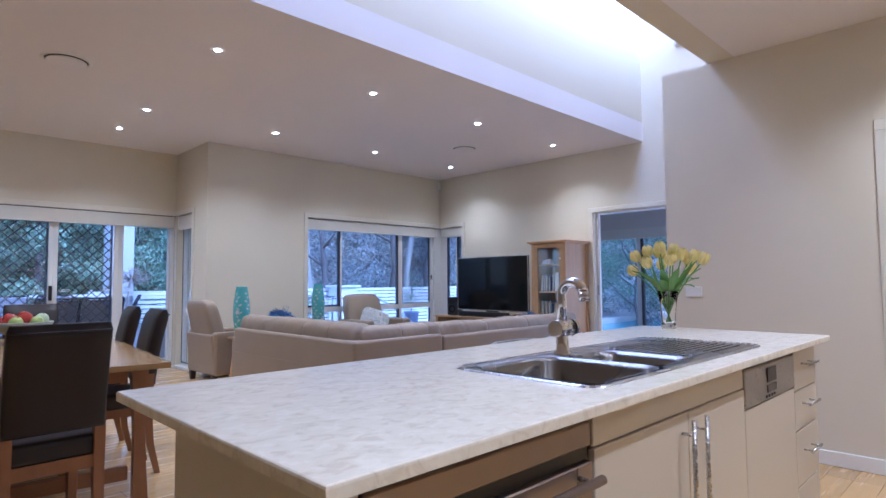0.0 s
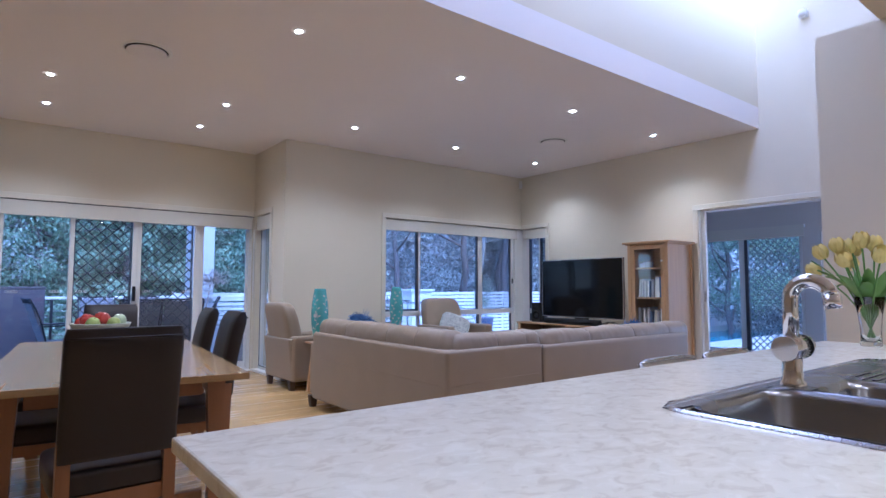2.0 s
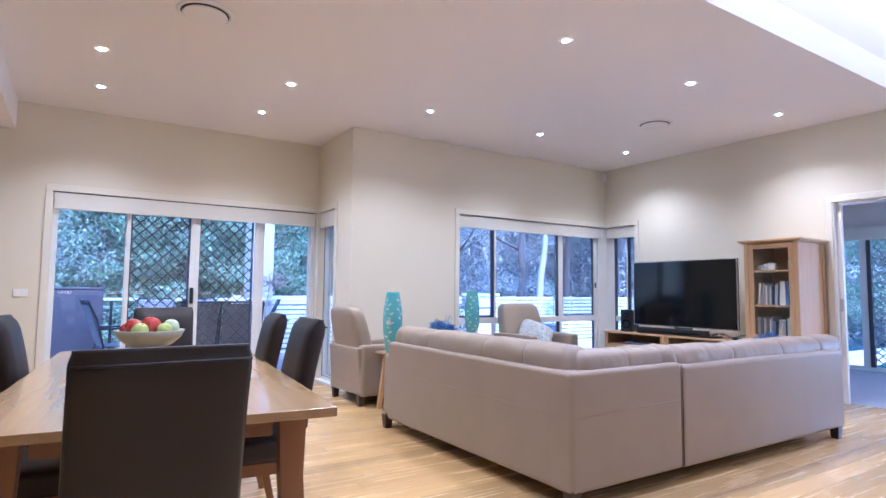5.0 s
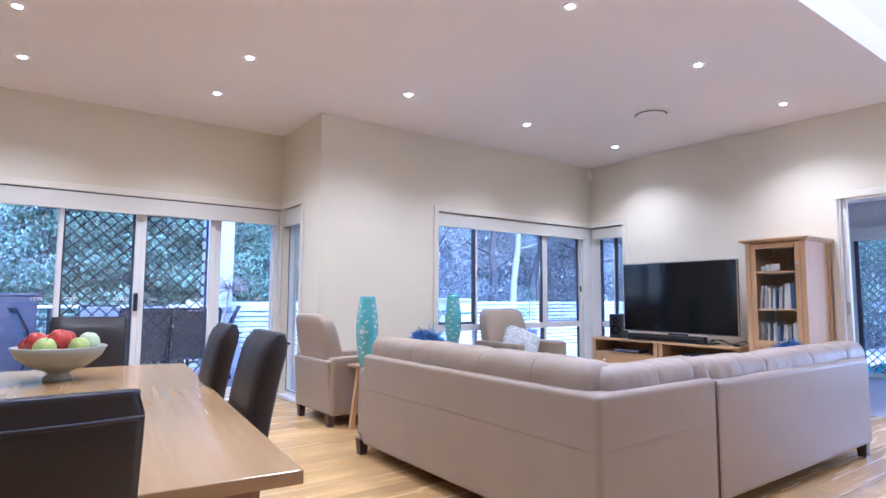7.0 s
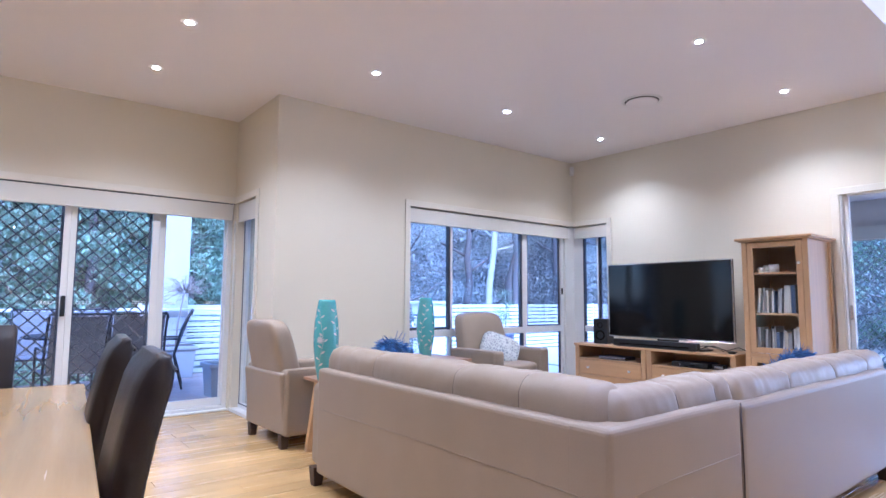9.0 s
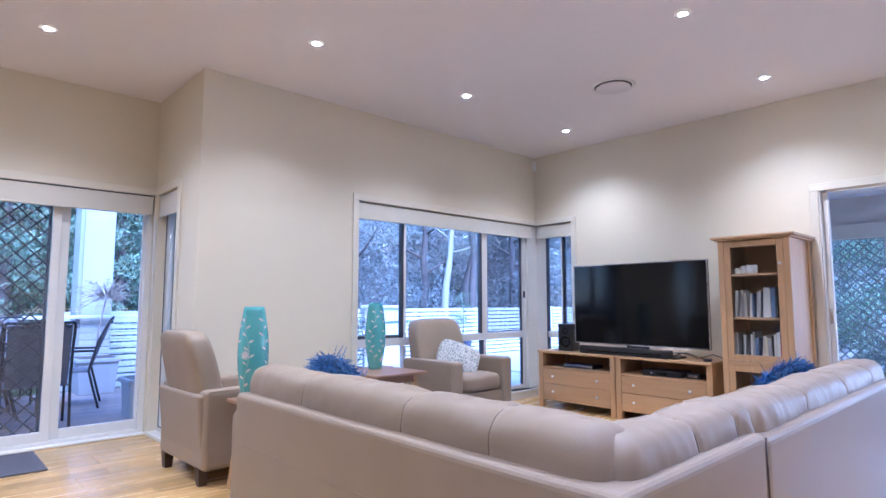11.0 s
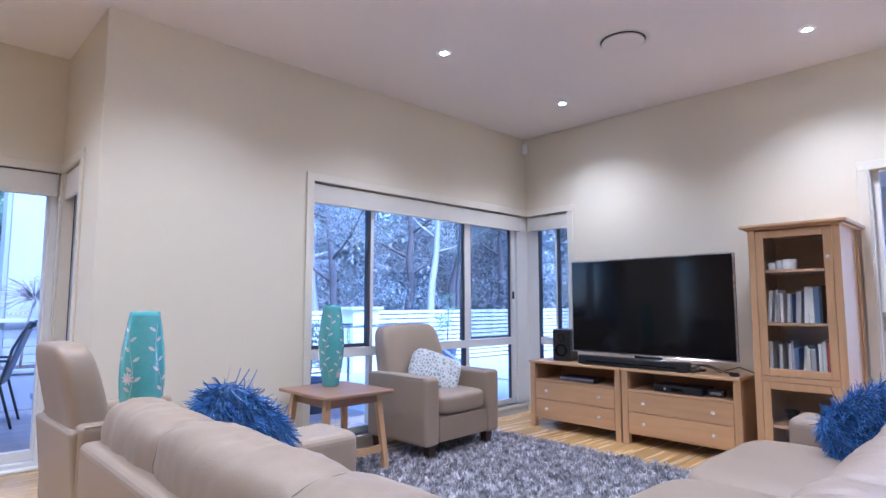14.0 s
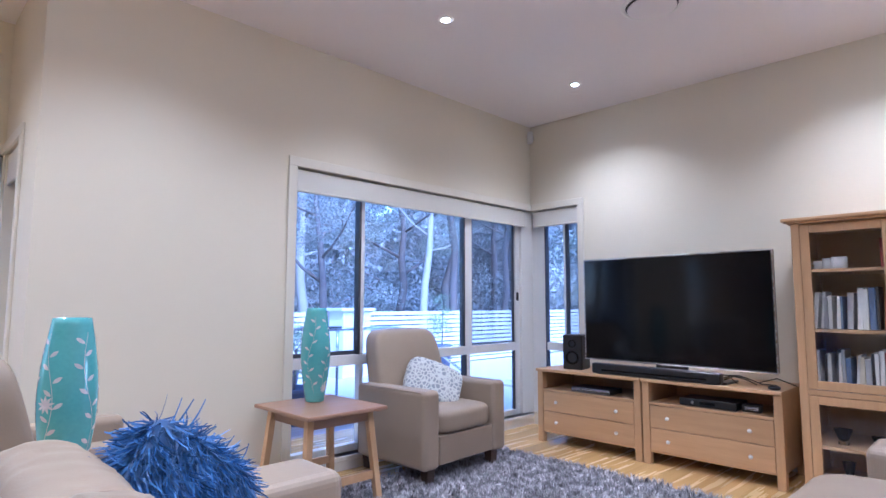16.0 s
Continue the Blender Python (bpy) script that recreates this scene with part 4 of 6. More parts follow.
def dining_chair(m):
    """Faces +y; the back stands at -y."""
    c = thing("dining_chair", "black leather dining chair with brown timber legs, tucked under the table", "chair", m, "chairs round the table")
    part("seat", soft(0.40, 0.44, 0.10, 7, 10, 0.002, 8, at=(0, 0.0, 0.455)), M_BLACKL, c)

    def spine(z):
        t = (z - 0.42) / 0.56
        return -0.205 - 0.012 * t - 0.075 * t * t
    bm, rows = bmesh.new(), []
    zs = [0.535, 0.55, 0.58, 0.64, 0.72, 0.80, 0.87, 0.92, 0.955, 0.977, 0.984]
    for z in zs:
        th = 0.034 if z < 0.955 else (0.028 if z < 0.975 else 0.014)
        hw = 0.184 if z < 0.97 else 0.178
        y = spine(z)
        loop = []
        for x, d in ((-hw, -0.7), (-hw + 0.012, -1), (-0.10, -1.06), (0, -1.08), (0.10, -1.06), (hw - 0.012, -1), (hw, -0.7), (hw, 0.7), (hw - 0.012, 1), (0.10, 1.15), (0, 1.22), (-0.10, 1.15), (-hw + 0.012, 1), (-hw, 0.7)):
            loop.append(bm.verts.new((x, y + d * th, z)))
        rows.append(loop)
    for u, v in zip(rows, rows[1:]):
        for i in range(14):
            bm.faces.new((u[i], u[(i + 1) % 14], v[(i + 1) % 14], v[i])).smooth = True
    bm.faces.new(rows[-1]).smooth = True
    bm.faces.new(rows[0][::-1])
    back = part("backrest", bm, M_BLACKL, c)
    seam = [(-0.181, spine(0.955) - 0.030, 0.952), (-0.10, spine(0.955) - 0.037, 0.952), (0.10, spine(0.955) - 0.037, 0.952), (0.181, spine(0.955) - 0.030, 0.952)]
    part("seam", tube(seam, 0.0035, 6), M_BLACKL, back)
    for sx in (-1, 1):
        pts = [(sx * 0.165, -0.235 - 0.03, 0.0), (sx * 0.165, -0.222, 0.18), (sx * 0.165, -0.208, 0.34), (sx * 0.165, -0.216, 0.60)]
        bm, rows = bmesh.new(), []
        for (x, y, z), h in zip(pts, (0.015, 0.019, 0.021, 0.021)):
            rows.append([bm.verts.new((x + a * h, y + b * h, z)) for a, b in ((-1, -1), (1, -1), (1, 1), (-1, 1))])
        for u, v in zip(rows, rows[1:]):
            for i in range(4):
                bm.faces.new((u[i], u[(i + 1) % 4], v[(i + 1) % 4], v[i]))
        bm.faces.new(rows[-1])
        bm.faces.new(rows[0][::-1])
        part("leg", bm, M_TLEG, c)
        part("leg", bx(sx * 0.165 - 0.02, 0.165, 0.0, sx * 0.165 + 0.02, 0.205, 0.42, 0.003, 1), M_TLEG, c)
        part("side_rail", bx(sx * 0.165 - 0.011, -0.19, 0.36, sx * 0.165 + 0.011, 0.165, 0.415), M_TLEG, c)
    part("rear_rail", bx(-0.152, -0.222, 0.36, 0.152, -0.20, 0.415), M_TLEG, c)
    part("front_rail", bx(-0.152, 0.175, 0.36, 0.152, 0.197, 0.415), M_TLEG, c)
    return c


first = dining_chair(pose(0.645, 3.245, 0, 0, 0, 2))
for x, y, r in ((1.10, 4.115, 85), (1.13, 4.735, 84), (0.42, 4.10, -96), (0.49, 4.74, -95), (0.965, 5.62, 174)):
    copy_thing(first, pose(x, y, 0, 0, 0, r))

# fruit bowl
M_BOWL = mat("stoneware", (0.34, 0.36, 0.32), 0.35, var=0.15, scale=14, bump=0.1, bscale=60)
M_APPLE = mat("red_apple", (0.34, 0.02, 0.025), 0.28, var=0.3, scale=18, c2=(0.50, 0.07, 0.05))
M_GREEN = mat("green_apple", (0.36, 0.47, 0.12), 0.3, var=0.15, scale=14, c2=(0.50, 0.58, 0.22))
M_PALE = mat("pale_apple", (0.56, 0.66, 0.46), 0.3, var=0.1, scale=14)
BM_ = TM @ pose(-0.04, 0.66, 0.742) @ Matrix.Diagonal((0.84, 0.84, 1.0, 1))
bw = thing("fruit_bowl", "grey green stoneware pedestal fruit bowl on the table", "bowl", BM_)
part("bowl", lathe([(0, 0.0), (0.065, 0.0), (0.068, 0.012), (0.045, 0.028), (0.060, 0.040), (0.13, 0.062), (0.185, 0.10), (0.212, 0.142), (0.206, 0.145), (0.178, 0.108), (0.125, 0.072), (0, 0.055)], 40), M_BOWL, bw)


def fruit(name, label, material, x, y, z, r, tilt=0, long=1.0):
    f = thing(name, label, "fruit", BM_ @ pose(x, y, z, tilt, tilt * 0.6, 40 * x), "fruit in the bowl")
    prof = []
    r *= 1.2
    for k in range(15):
        a = math.pi * k / 14
        rr = r * math.sin(a) * (1 + 0.10 * math.cos(a))
        zz = -r * math.cos(a) * 0.92 * long
        if k > 10:
            zz -= r * 0.20 * ((k - 10) / 4) ** 2
        if k < 3:
            zz += r * 0.10 * ((3 - k) / 3) ** 2
        prof.append((rr, zz))
    part("flesh", lathe(prof, 22), material, f)
    part("stalk", tube([(0, 0, r * 0.6), (0.004, 0, r * 1.0)], 0.0018, 5), M_DFOOT, f)


for x, y, z, r in ((-0.095, -0.04, 0.165, 0.042), (0.0, -0.055, 0.172, 0.046), (0.02, 0.07, 0.165, 0.042), (-0.05, 0.09, 0.15, 0.04)):
    fruit("red_apple", "shiny dark red apple in the fruit bowl", M_APPLE, x, y, z, r, 12)
fruit("green_apple", "green apple in the fruit bowl", M_GREEN, -0.055, -0.115, 0.145, 0.042, 20)
fruit("pear", "yellow green pear lying in the fruit bowl", M_GREEN, 0.085, -0.08, 0.145, 0.036, 60, 1.3)
fruit("pale_apple", "pale green apple in the fruit bowl", M_PALE, 0.125, 0.0, 0.158, 0.043, 10)
fruit("red_apple", "shiny dark red apple in the fruit bowl", M_APPLE, -0.13, 0.03, 0.145, 0.038, 25)
for x, y in ((-0.03, 0.0), (0.05, 0.03)):
    fruit("green_apple", "green apple in the fruit bowl", M_GREEN, x, y, 0.112, 0.04)

mt = thing("door_mat", "dark grey door mat in front of the sliding doors", "mat")
part("pile", bx(1.30, 7.72, 0.0, 2.20, 8.36, 0.012, 0.004, 1), mat("mat_pile", (0.10, 0.10, 0.13), 0.95, var=0.2, scale=20, bump=0.8, bscale=300), mt)

# ---- lounge ----
so = thing("corner_sofa", "taupe leather corner sofa with plump gathered back cushions", "sofa")
# backs seen from behind, in panels with a seam between
part("back_panel", bx(2.62, 3.66, 0.09, 3.535, 3.84, 0.705, 0.025, 4), M_SOFA, so)
part("back_panel", bx(3.540, 3.66, 0.085, 5.62, 3.84, 0.690, 0.03, 4), M_SOFA, so)
part("back_panel", bx(2.62, 3.80, 0.092, 2.80, 5.70, 0.703, 0.025, 4), M_SOFA, so)
part("seat_base", bx(2.79, 3.83, 0.10, 5.45, 4.52, 0.30, 0.02, 3), M_SOFA, so)
part("seat_base", bx(2.79, 4.56, 0.10, 3.62, 5.66, 0.30, 0.02, 3), M_SOFA, so)
part("arm", bx(5.43, 3.70, 0.095, 5.69, 4.46, 0.575, 0.045, 5), M_SOFA, so)
part("arm", bx(2.68, 5.62, 0.095, 3.66, 5.90, 0.595, 0.045, 5), M_SOFA, so)
for x0, x1 in ((3.62, 4.52), (4.53, 5.43)):
    part("seat_cushion", soft(x1 - x0, 0.74, 0.19, 7, 12, 0.006, 4, x0, at=((x0 + x1) / 2, 4.26, 0.37)), M_SOFA, so)
part("seat_cushion", soft(0.80, 0.78, 0.19, 7, 12, 0.006, 4, 1.7, at=(3.21, 4.25, 0.37)), M_SOFA, so)
part("seat_cushion", soft(0.80, 0.98, 0.19, 7, 12, 0.006, 4, 2.7, at=(3.22, 5.13, 0.37)), M_SOFA, so)


def back_cushion(length, folds, seed):
    """A long stuffed bolster along x, in plump lobes gathered at its folds; its back is at -y."""
    marks = [-length / 2, *folds, length / 2]
    bm = bmesh.new()
    n = max(24, int(length / 0.009))
    m = 40
    rings = []
    for i in range(n + 1):
        x = length * (i / n - 0.5)
        e = min(1.0, (length / 2 - abs(x)) / 0.07)
        e = max(0.08, math.sqrt(max(0.0, 1 - (1 - e) ** 2)))
        gap = min(abs(x - f) for f in folds)
        lobe = 1 - math.exp(-(gap / 0.07) ** 1.4)
        groove = math.exp(-(gap / 0.010) ** 2)
        loop = []
        for j in range(m):
            a = 2 * math.pi * j / m
            c, s = math.cos(a), math.sin(a)
            k = (abs(c) ** 3.0 + abs(s) ** 3.0) ** (-1 / 3.0)
            f = (0.965 + 0.035 * lobe) - 0.03 * groove
            q = Vector((x, 0.128 * k * c * f * (0.6 + 0.4 * e), 0.187 * k * s * f * (0.45 + 0.55 * e)))
            fan = 0.0035 * math.exp(-gap / 0.11) * (1 - groove) * math.sin(9 * a + 16 * (x - marks[0]) + seed)
            w = 0.010 * noise.noise(Vector((x * 3.6 + seed, c * 0.8, s * 0.8)))
            w += 0.0045 * noise.noise(Vector((x * 8 + 1.5 * c + seed, c * 2.2, s * 2.2)))
            w += 0.0018 * (1 - abs(noise.noise(Vector((x * 13 + 3 * s + seed, c * 2.5, s * 2.5)))) * 4)
            q = q + Vector((0, c, s)) * (w + fan)
            if q.z > 0:
                q.y -= 0.025 * (q.z / 0.18)
            loop.append(bm.verts.new(q))
        rings.append(loop)
    for u, v in zip(rings, rings[1:]):
        for j in range(m):
            bm.faces.new((u[j], u[(j + 1) % m], v[(j + 1) % m], v[j])).smooth = True
    bm.faces.new(rings[0])
    bm.faces.new(rings[-1])
    stitches = []
    for f in folds:
        loop = rings[round((f / length + 0.5) * n)]
        stitches.append([v.co.copy() for v in loop] + [loop[0].co.copy()])
    bmesh.ops.recalc_face_normals(bm, faces=bm.faces)
    return bm, stitches


def placed(bm, m):
    bmesh.ops.transform(bm, matrix=m, verts=bm.verts)
    return bm


CZ = 0.632
# seam colour darkened to paint in the shade of the cushion creases
M_SEAM_SHADE = mat("shadowed_seam", (0.13, 0.095, 0.07), 0.6, var=0.1)
for length, folds, seed, m in ((0.86, (-0.02, 0.27), 1.0, pose(3.15, 3.83, CZ - 0.014)), (2.16, (-0.47, 0.14, 0.70), 2.3, pose(4.645, 3.83, CZ - 0.026)), (1.96, (-0.45, 0.22, 0.62), 3.1, pose(2.80, 4.72, CZ + 0.012, 0, 0, -90))):
    bm, stitches = back_cushion(length, folds, seed)
    cushion = part("back_cushion", placed(bm, m), M_SOFA, so)
    for pts in stitches:
        part("seam", placed(tube(pts, 0.0020, 5), m), M_SEAM_SHADE, cushion)
for x, y in ((2.66, 3.70), (5.54, 3.70), (2.67, 5.78), (5.58, 4.38), (3.57, 5.80)):
    bm = lathe([(0.036, 0.0), (0.050, 0.11), (0, 0.11)], 4, m=pose(x, y, 0, 0, 0, 45))
    bm.faces.new([v for v in bm.verts if v.co.z < 1e-6])
    for f in bm.faces:
        f.smooth = False
    part("foot", bm, M_DFOOT, so, "dark tapered wooden foot")
part("seam", tube([(3.5375, 3.66, 0.10), (3.5375, 3.659, 0.40), (3.5375, 3.663, 0.69)], 0.003, 6), M_DFOOT, so)
part("seam", tube([(2.66, 3.6595, 0.47), (3.0, 3.6585, 0.485), (3.5, 3.6595, 0.49)], 0.0016, 5), M_SOFA, so)
part("seam", tube([(2.6195, 3.70, 0.47), (2.6185, 4.6, 0.478), (2.6195, 5.66, 0.47)], 0.0016, 5), M_SOFA, so)
part("under_cloth", bx(2.68, 3.70, 0.088, 5.48, 3.82, 0.092), M_BLACK, so)


def armchair(m, label):
    """Faces -y."""
    c = thing("armchair", label, "armchair", m, "leather armchairs")
    part("body", bx(-0.30, -0.30, 0.10, 0.30, 0.30, 0.30, 0.02, 3), M_SOFA, c)
    part("seat_cushion", soft(0.50, 0.60, 0.17, 5, 12, 0.006, 5, 0.4, at=(0, -0.06, 0.37)), M_SOFA, c)
    for s in (-1, 1):
        part("arm", placed(bx(-0.065, -0.345, 0.095, 0.065, 0.30, 0.585, 0.032, 5), pose(s * 0.312, 0, 0)), M_SOFA, c)
        part("piping", tube([(s * 0.372, -0.30, 0.575), (s * 0.374, 0.0, 0.578), (s * 0.372, 0.28, 0.575)], 0.003, 6), M_SOFA, c)
    part("front_panel", bx(-0.245, -0.335, 0.11, 0.245, -0.31, 0.29, 0.008), M_SOFA, c)
    bm = soft(0.62, 0.20, 0.66, 6, 12, 0.005, 4, 2.0)
    for v in bm.verts:
        t = (v.co.z + 0.33) / 0.66
        v.co = Vector((v.co.x * (1 - 0.10 * t), v.co.y * (1.0 - 0.15 * t) + 0.165 + 0.12 * t + 0.03 * t * t, v.co.z + 0.62))
    part("backrest", bm, M_SOFA, c)
    bm = bx(-0.345, 0.24, 0.10, 0.345, 0.29, 0.56, 0.02, 3)
    for v in bm.verts:
        v.co.y += 0.10 * max(0, v.co.z - 0.1)
    part("rear_panel", bm, M_SOFA, c)
    for x in (-0.29, 0.29):
        for y in (-0.28, 0.27):
            bm = lathe([(0.034, 0.0), (0.046, 0.105), (0, 0.105)], 4, m=pose(x, y, 0, 0, 0, 45))
            bm.faces.new([v for v in bm.verts if v.co.z < 1e-6])
            for f in bm.faces:
                f.smooth = False
            part("foot", bm, M_DFOOT, c, "dark tapered wooden foot")
    return c


armchair(pose(3.10, 6.98, 0.0, 0, 0, 92), "taupe leather armchair beside the end of the sofa")
armchair(pose(5.35, 6.98, 0.022, 0, 0, 3) @ Matrix.Diagonal((1.13, 1.03, 1.0, 1)), "taupe leather armchair on the rug by the window")


def side_table(m, label):
    s = thing("side_table", label, "side table", m, "side tables")
    part("tabletop", bx(-0.27, -0.30, 0.515, 0.27, 0.30, 0.537, 0.006, 2), M_SIDE, s)
    for y in (-0.21, 0.21):
        part("apron", bx(-0.19, y - 0.009, 0.45, 0.19, y + 0.009, 0.514), M_SIDE, s)
    for x in (-0.19, 0.19):
        part("apron", bx(x - 0.009, -0.19, 0.45, x + 0.009, 0.19, 0.513), M_SIDE, s)
    for y in (-0.226, 0.226):
        part("stretcher", bx(-0.215, y - 0.011, 0.12, 0.215, y + 0.011, 0.165), M_OAK, s)
    part("stretcher", bx(-0.012, -0.215, 0.125, 0.012, 0.215, 0.16), M_OAK, s)
    for x in (-1, 1):
        for y in (-1, 1):
            bm = bx(-0.02, -0.02, 0.0, 0.02, 0.02, 0.514, 0.003, 1)
            for v in bm.verts:
                t = 1 - v.co.z / 0.514
                v.co.x += x * (0.20 + 0.045 * t)
                v.co.y += y * (0.20 + 0.045 * t)
            part("leg", bm, M_OAKV, s, "pale oak splayed leg")
    return s


side_table(pose(3.20, 6.26, 0.0), "brown timber side table between sofa and armchair")
side_table(pose(4.40, 6.93, 0.022), "brown timber side table with splayed legs on the rug")

M_TEAL = mat("teal_glaze", (0.085, 0.33, 0.35), 0.16, var=0.15, scale=5, c2=(0.15, 0.45, 0.46), coat=0.6)
M_SILVER = mat("pale_leaf_glaze", (0.54, 0.54, 0.56), 0.26, var=0.2, scale=20)


def vase_radius(z):
    t = z / 0.565
    return 0.050 + 0.040 * math.sin(math.pi * (0.08 + 0.80 * t)) ** 1.4


def tall_vase(m, seed, label):
    v = thing("tall_vase", label, "vase", m, "teal vases")
    prof = [(0, 0.0), (vase_radius(0) - 0.004, 0.0)] + [(vase_radius(z), z) for z in [0.004 + 0.565 * k / 24 for k in range(25)]]
    prof += [(vase_radius(0.565) - 0.004, 0.570), (vase_radius(0.565) - 0.012, 0.565), (0.045, 0.40), (0.04, 0.05), (0, 0.04)]
    body = part("body", lathe(prof, 40), M_TEAL, v)
    rr = random.Random(seed)
    bm = bmesh.new()

    def on(a, z):
        z = min(0.56, max(0.01, z))
        r = vase_radius(z) + 0.0012
        return (r * math.cos(a), r * math.sin(a), z)

    def petal(a, z, ang, ln, w):
        left, right = [], []
        for k in range(6):
            t = k / 5
            ww = w * math.sin(math.pi * (0.05 + 0.92 * t)) ** 0.8
            for sgn, lst in ((1, left), (-1, right)):
                u = math.cos(ang) * ln * t - sgn * math.sin(ang) * ww
                q = math.sin(ang) * ln * t + sgn * math.cos(ang) * ww
                lst.append(bm.verts.new(on(a + u / vase_radius(z), z + q)))
        for k in range(5):
            bm.faces.new((left[k], left[k + 1], right[k + 1], right[k]))

    for a0 in (0.2, 1.5, 2.7, 3.9, 5.2):
        a0 += rr.uniform(-0.15, 0.15)
        for z in (0.10, 0.30, 0.52):
            zc = z + rr.uniform(-0.03, 0.03)
            if rr.random() < 0.34:
                for k in range(9):
                    petal(a0, zc, 2 * math.pi * k / 9 + 0.2, 0.030, 0.0048)
        pts = [(a0 + 0.25 * math.sin(z * 14 + a0), z) for z in [0.06 + 0.46 * k / 22 for k in range(23)]]
        for (a, z), (b, q) in zip(pts, pts[1:]):
            quad = [bm.verts.new(on(a - 0.011, z)), bm.verts.new(on(a + 0.011, z)), bm.verts.new(on(b + 0.011, q)), bm.verts.new(on(b - 0.011, q))]
            bm.faces.new(quad)
        for k in range(2, 22, 2):
            a, z = pts[k]
            s = 1 if (k // 2) % 2 else -1
            petal(a + 0.06 * s, z + 0.006, radians(90 - s * 55), 0.032, 0.0068)
    part("flower_pattern", bm, M_SILVER, body, "pale silvery flowers and leaves")["kind"] = "stuff"
    return v


tall_vase(pose(2.972, 6.287, 0.5375), 3, "tall teal glazed vase with pale flowers on a side table")
tall_vase(pose(4.44, 7.06, 0.5595, 0, 0, 140), 8, "tall teal glazed vase with pale flowers by the window")

# cushions
M_BLUE = mat("blue_ribbon_yarn", (0.014, 0.062, 0.24), 0.42, var=0.35, scale=30, c2=(0.085, 0.21, 0.48), island=0.5)


def shaggy(m, label, n, seed):
    c = thing("shaggy_cushion", label, "cushion", m, "blue shaggy cushions")
    sx, sz, sy = 0.42, 0.38, 0.15
    part("pad", soft(sx - 0.05, sy - 0.05, sz - 0.05, 7, 8), M_BLUE, c)
    rr = np.random.RandomState(seed)
    verts, faces = [], []
    for _ in range(n):
        p = rr.normal(size=3)
        k = 6.0
        p = p / (np.abs(p) ** k).sum() ** (1 / k)
        nrm = np.sign(p) * np.abs(p) ** (k - 1) / np.array([sx, sy, sz])
        nrm /= np.linalg.norm(nrm)
        base = p * np.array([sx - 0.05, sy - 0.06, sz - 0.05]) / 2
        d = 0.55 * nrm + rr.normal(size=3) * 0.26 + np.array([0.35, 0, -0.75])
        d /= np.linalg.norm(d)
        side = np.cross(d, rr.normal(size=3))
        side *= 0.0036 / (np.linalg.norm(side) + 1e-9)
        ln = rr.uniform(0.040, 0.072)
        curl = rr.normal(size=3) * 0.014 + 0.012 * nrm
        i = len(verts)
        for t in (0, 0.35, 0.7, 1):
            q = base + d * ln * t + curl * t * t
            ww = side * (1 - 0.5 * t)
            verts += [tuple(q - ww), tuple(q + ww)]
        faces += [(i, i + 1, i + 3, i + 2), (i + 2, i + 3, i + 5, i + 4), (i + 4, i + 5, i + 7, i + 6)]
    me = bpy.data.meshes.new("shag")
    me.from_pydata(verts, [], faces)
    me.materials.append(M_BLUE)
    ob = new("shag", me)
    ob.parent = c
    ob["kind"] = "stuff"
    return c


shaggy(pose(3.035, 5.455, 0.675, -20, 37.6, 2) @ Matrix.Diagonal((0.90, 0.75, 0.92, 1)), "bright blue shaggy ribbon cushion at the sofa's end", 6800, 5)
shaggy(pose(5.22, 4.08, 0.59, -20, -37.9, -86) @ Matrix.Diagonal((0.86, 0.85, 0.86, 1)), "bright blue shaggy ribbon cushion in the sofa corner", 6000, 6)
M_FLORAL = bpy.data.materials.new("floral_cotton")
M_FLORAL.use_nodes = True
fn, fk = M_FLORAL.node_tree.nodes, M_FLORAL.node_tree.links
fb = fn["Principled BSDF"]
fco, fvo, frp = fn.new("ShaderNodeTexCoord"), fn.new("ShaderNodeTexVoronoi"), fn.new("ShaderNodeValToRGB")
fvo.feature, fvo.inputs["Scale"].default_value = "DISTANCE_TO_EDGE", 36
fk.new(fco.outputs["Object"], fvo.inputs["Vector"])
fk.new(fvo.outputs["Distance"], frp.inputs["Fac"])
frp.color_ramp.elements[0].color, frp.color_ramp.elements[0].position = (0.58, 0.60, 0.60, 1), 0.06
frp.color_ramp.elements[1].color, frp.color_ramp.elements[1].position = (0.27, 0.29, 0.33, 1), 0.22
fk.new(frp.outputs[0], fb.inputs["Base Color"])
fb.inputs["Roughness"].default_value = 0.85
cu = thing("floral_cushion", "grey and white floral cotton cushion on the armchair", "cushion", pose(5.35, 6.95, 0.60, -26, 20, -34))
part("cover", soft(0.42, 0.12, 0.29, 4.2, 12, 0.006, 7), M_FLORAL, cu)

# rug
RX0, RX1, RY0, RY1 = 3.70, 6.10, 4.80, 7.02
M_RUG = mat("grey_shag", (0.05, 0.048, 0.06), 0.75, island=0.45, sheen=0.2)
un, uk = M_RUG.node_tree.nodes, M_RUG.node_tree.links
uc, ut, ur = un.new("ShaderNodeTexCoord"), un.new("ShaderNodeTexNoise"), un.new("ShaderNodeValToRGB")
ut.inputs["Scale"].default_value, ut.inputs["Detail"].default_value = 21, 3
uk.new(uc.outputs["Object"], ut.inputs["Vector"])
uk.new(ut.outputs["Fac"], ur.inputs["Fac"])
ur.color_ramp.elements[0].position, ur.color_ramp.elements[0].color = 0.34, (0.13, 0.125, 0.14, 1)
ur.color_ramp.elements[1].position, ur.color_ramp.elements[1].color = 0.64, (0.66, 0.645, 0.68, 1)
um = ur.color_ramp.elements.new(0.5)
um.color = (0.33, 0.32, 0.35, 1)
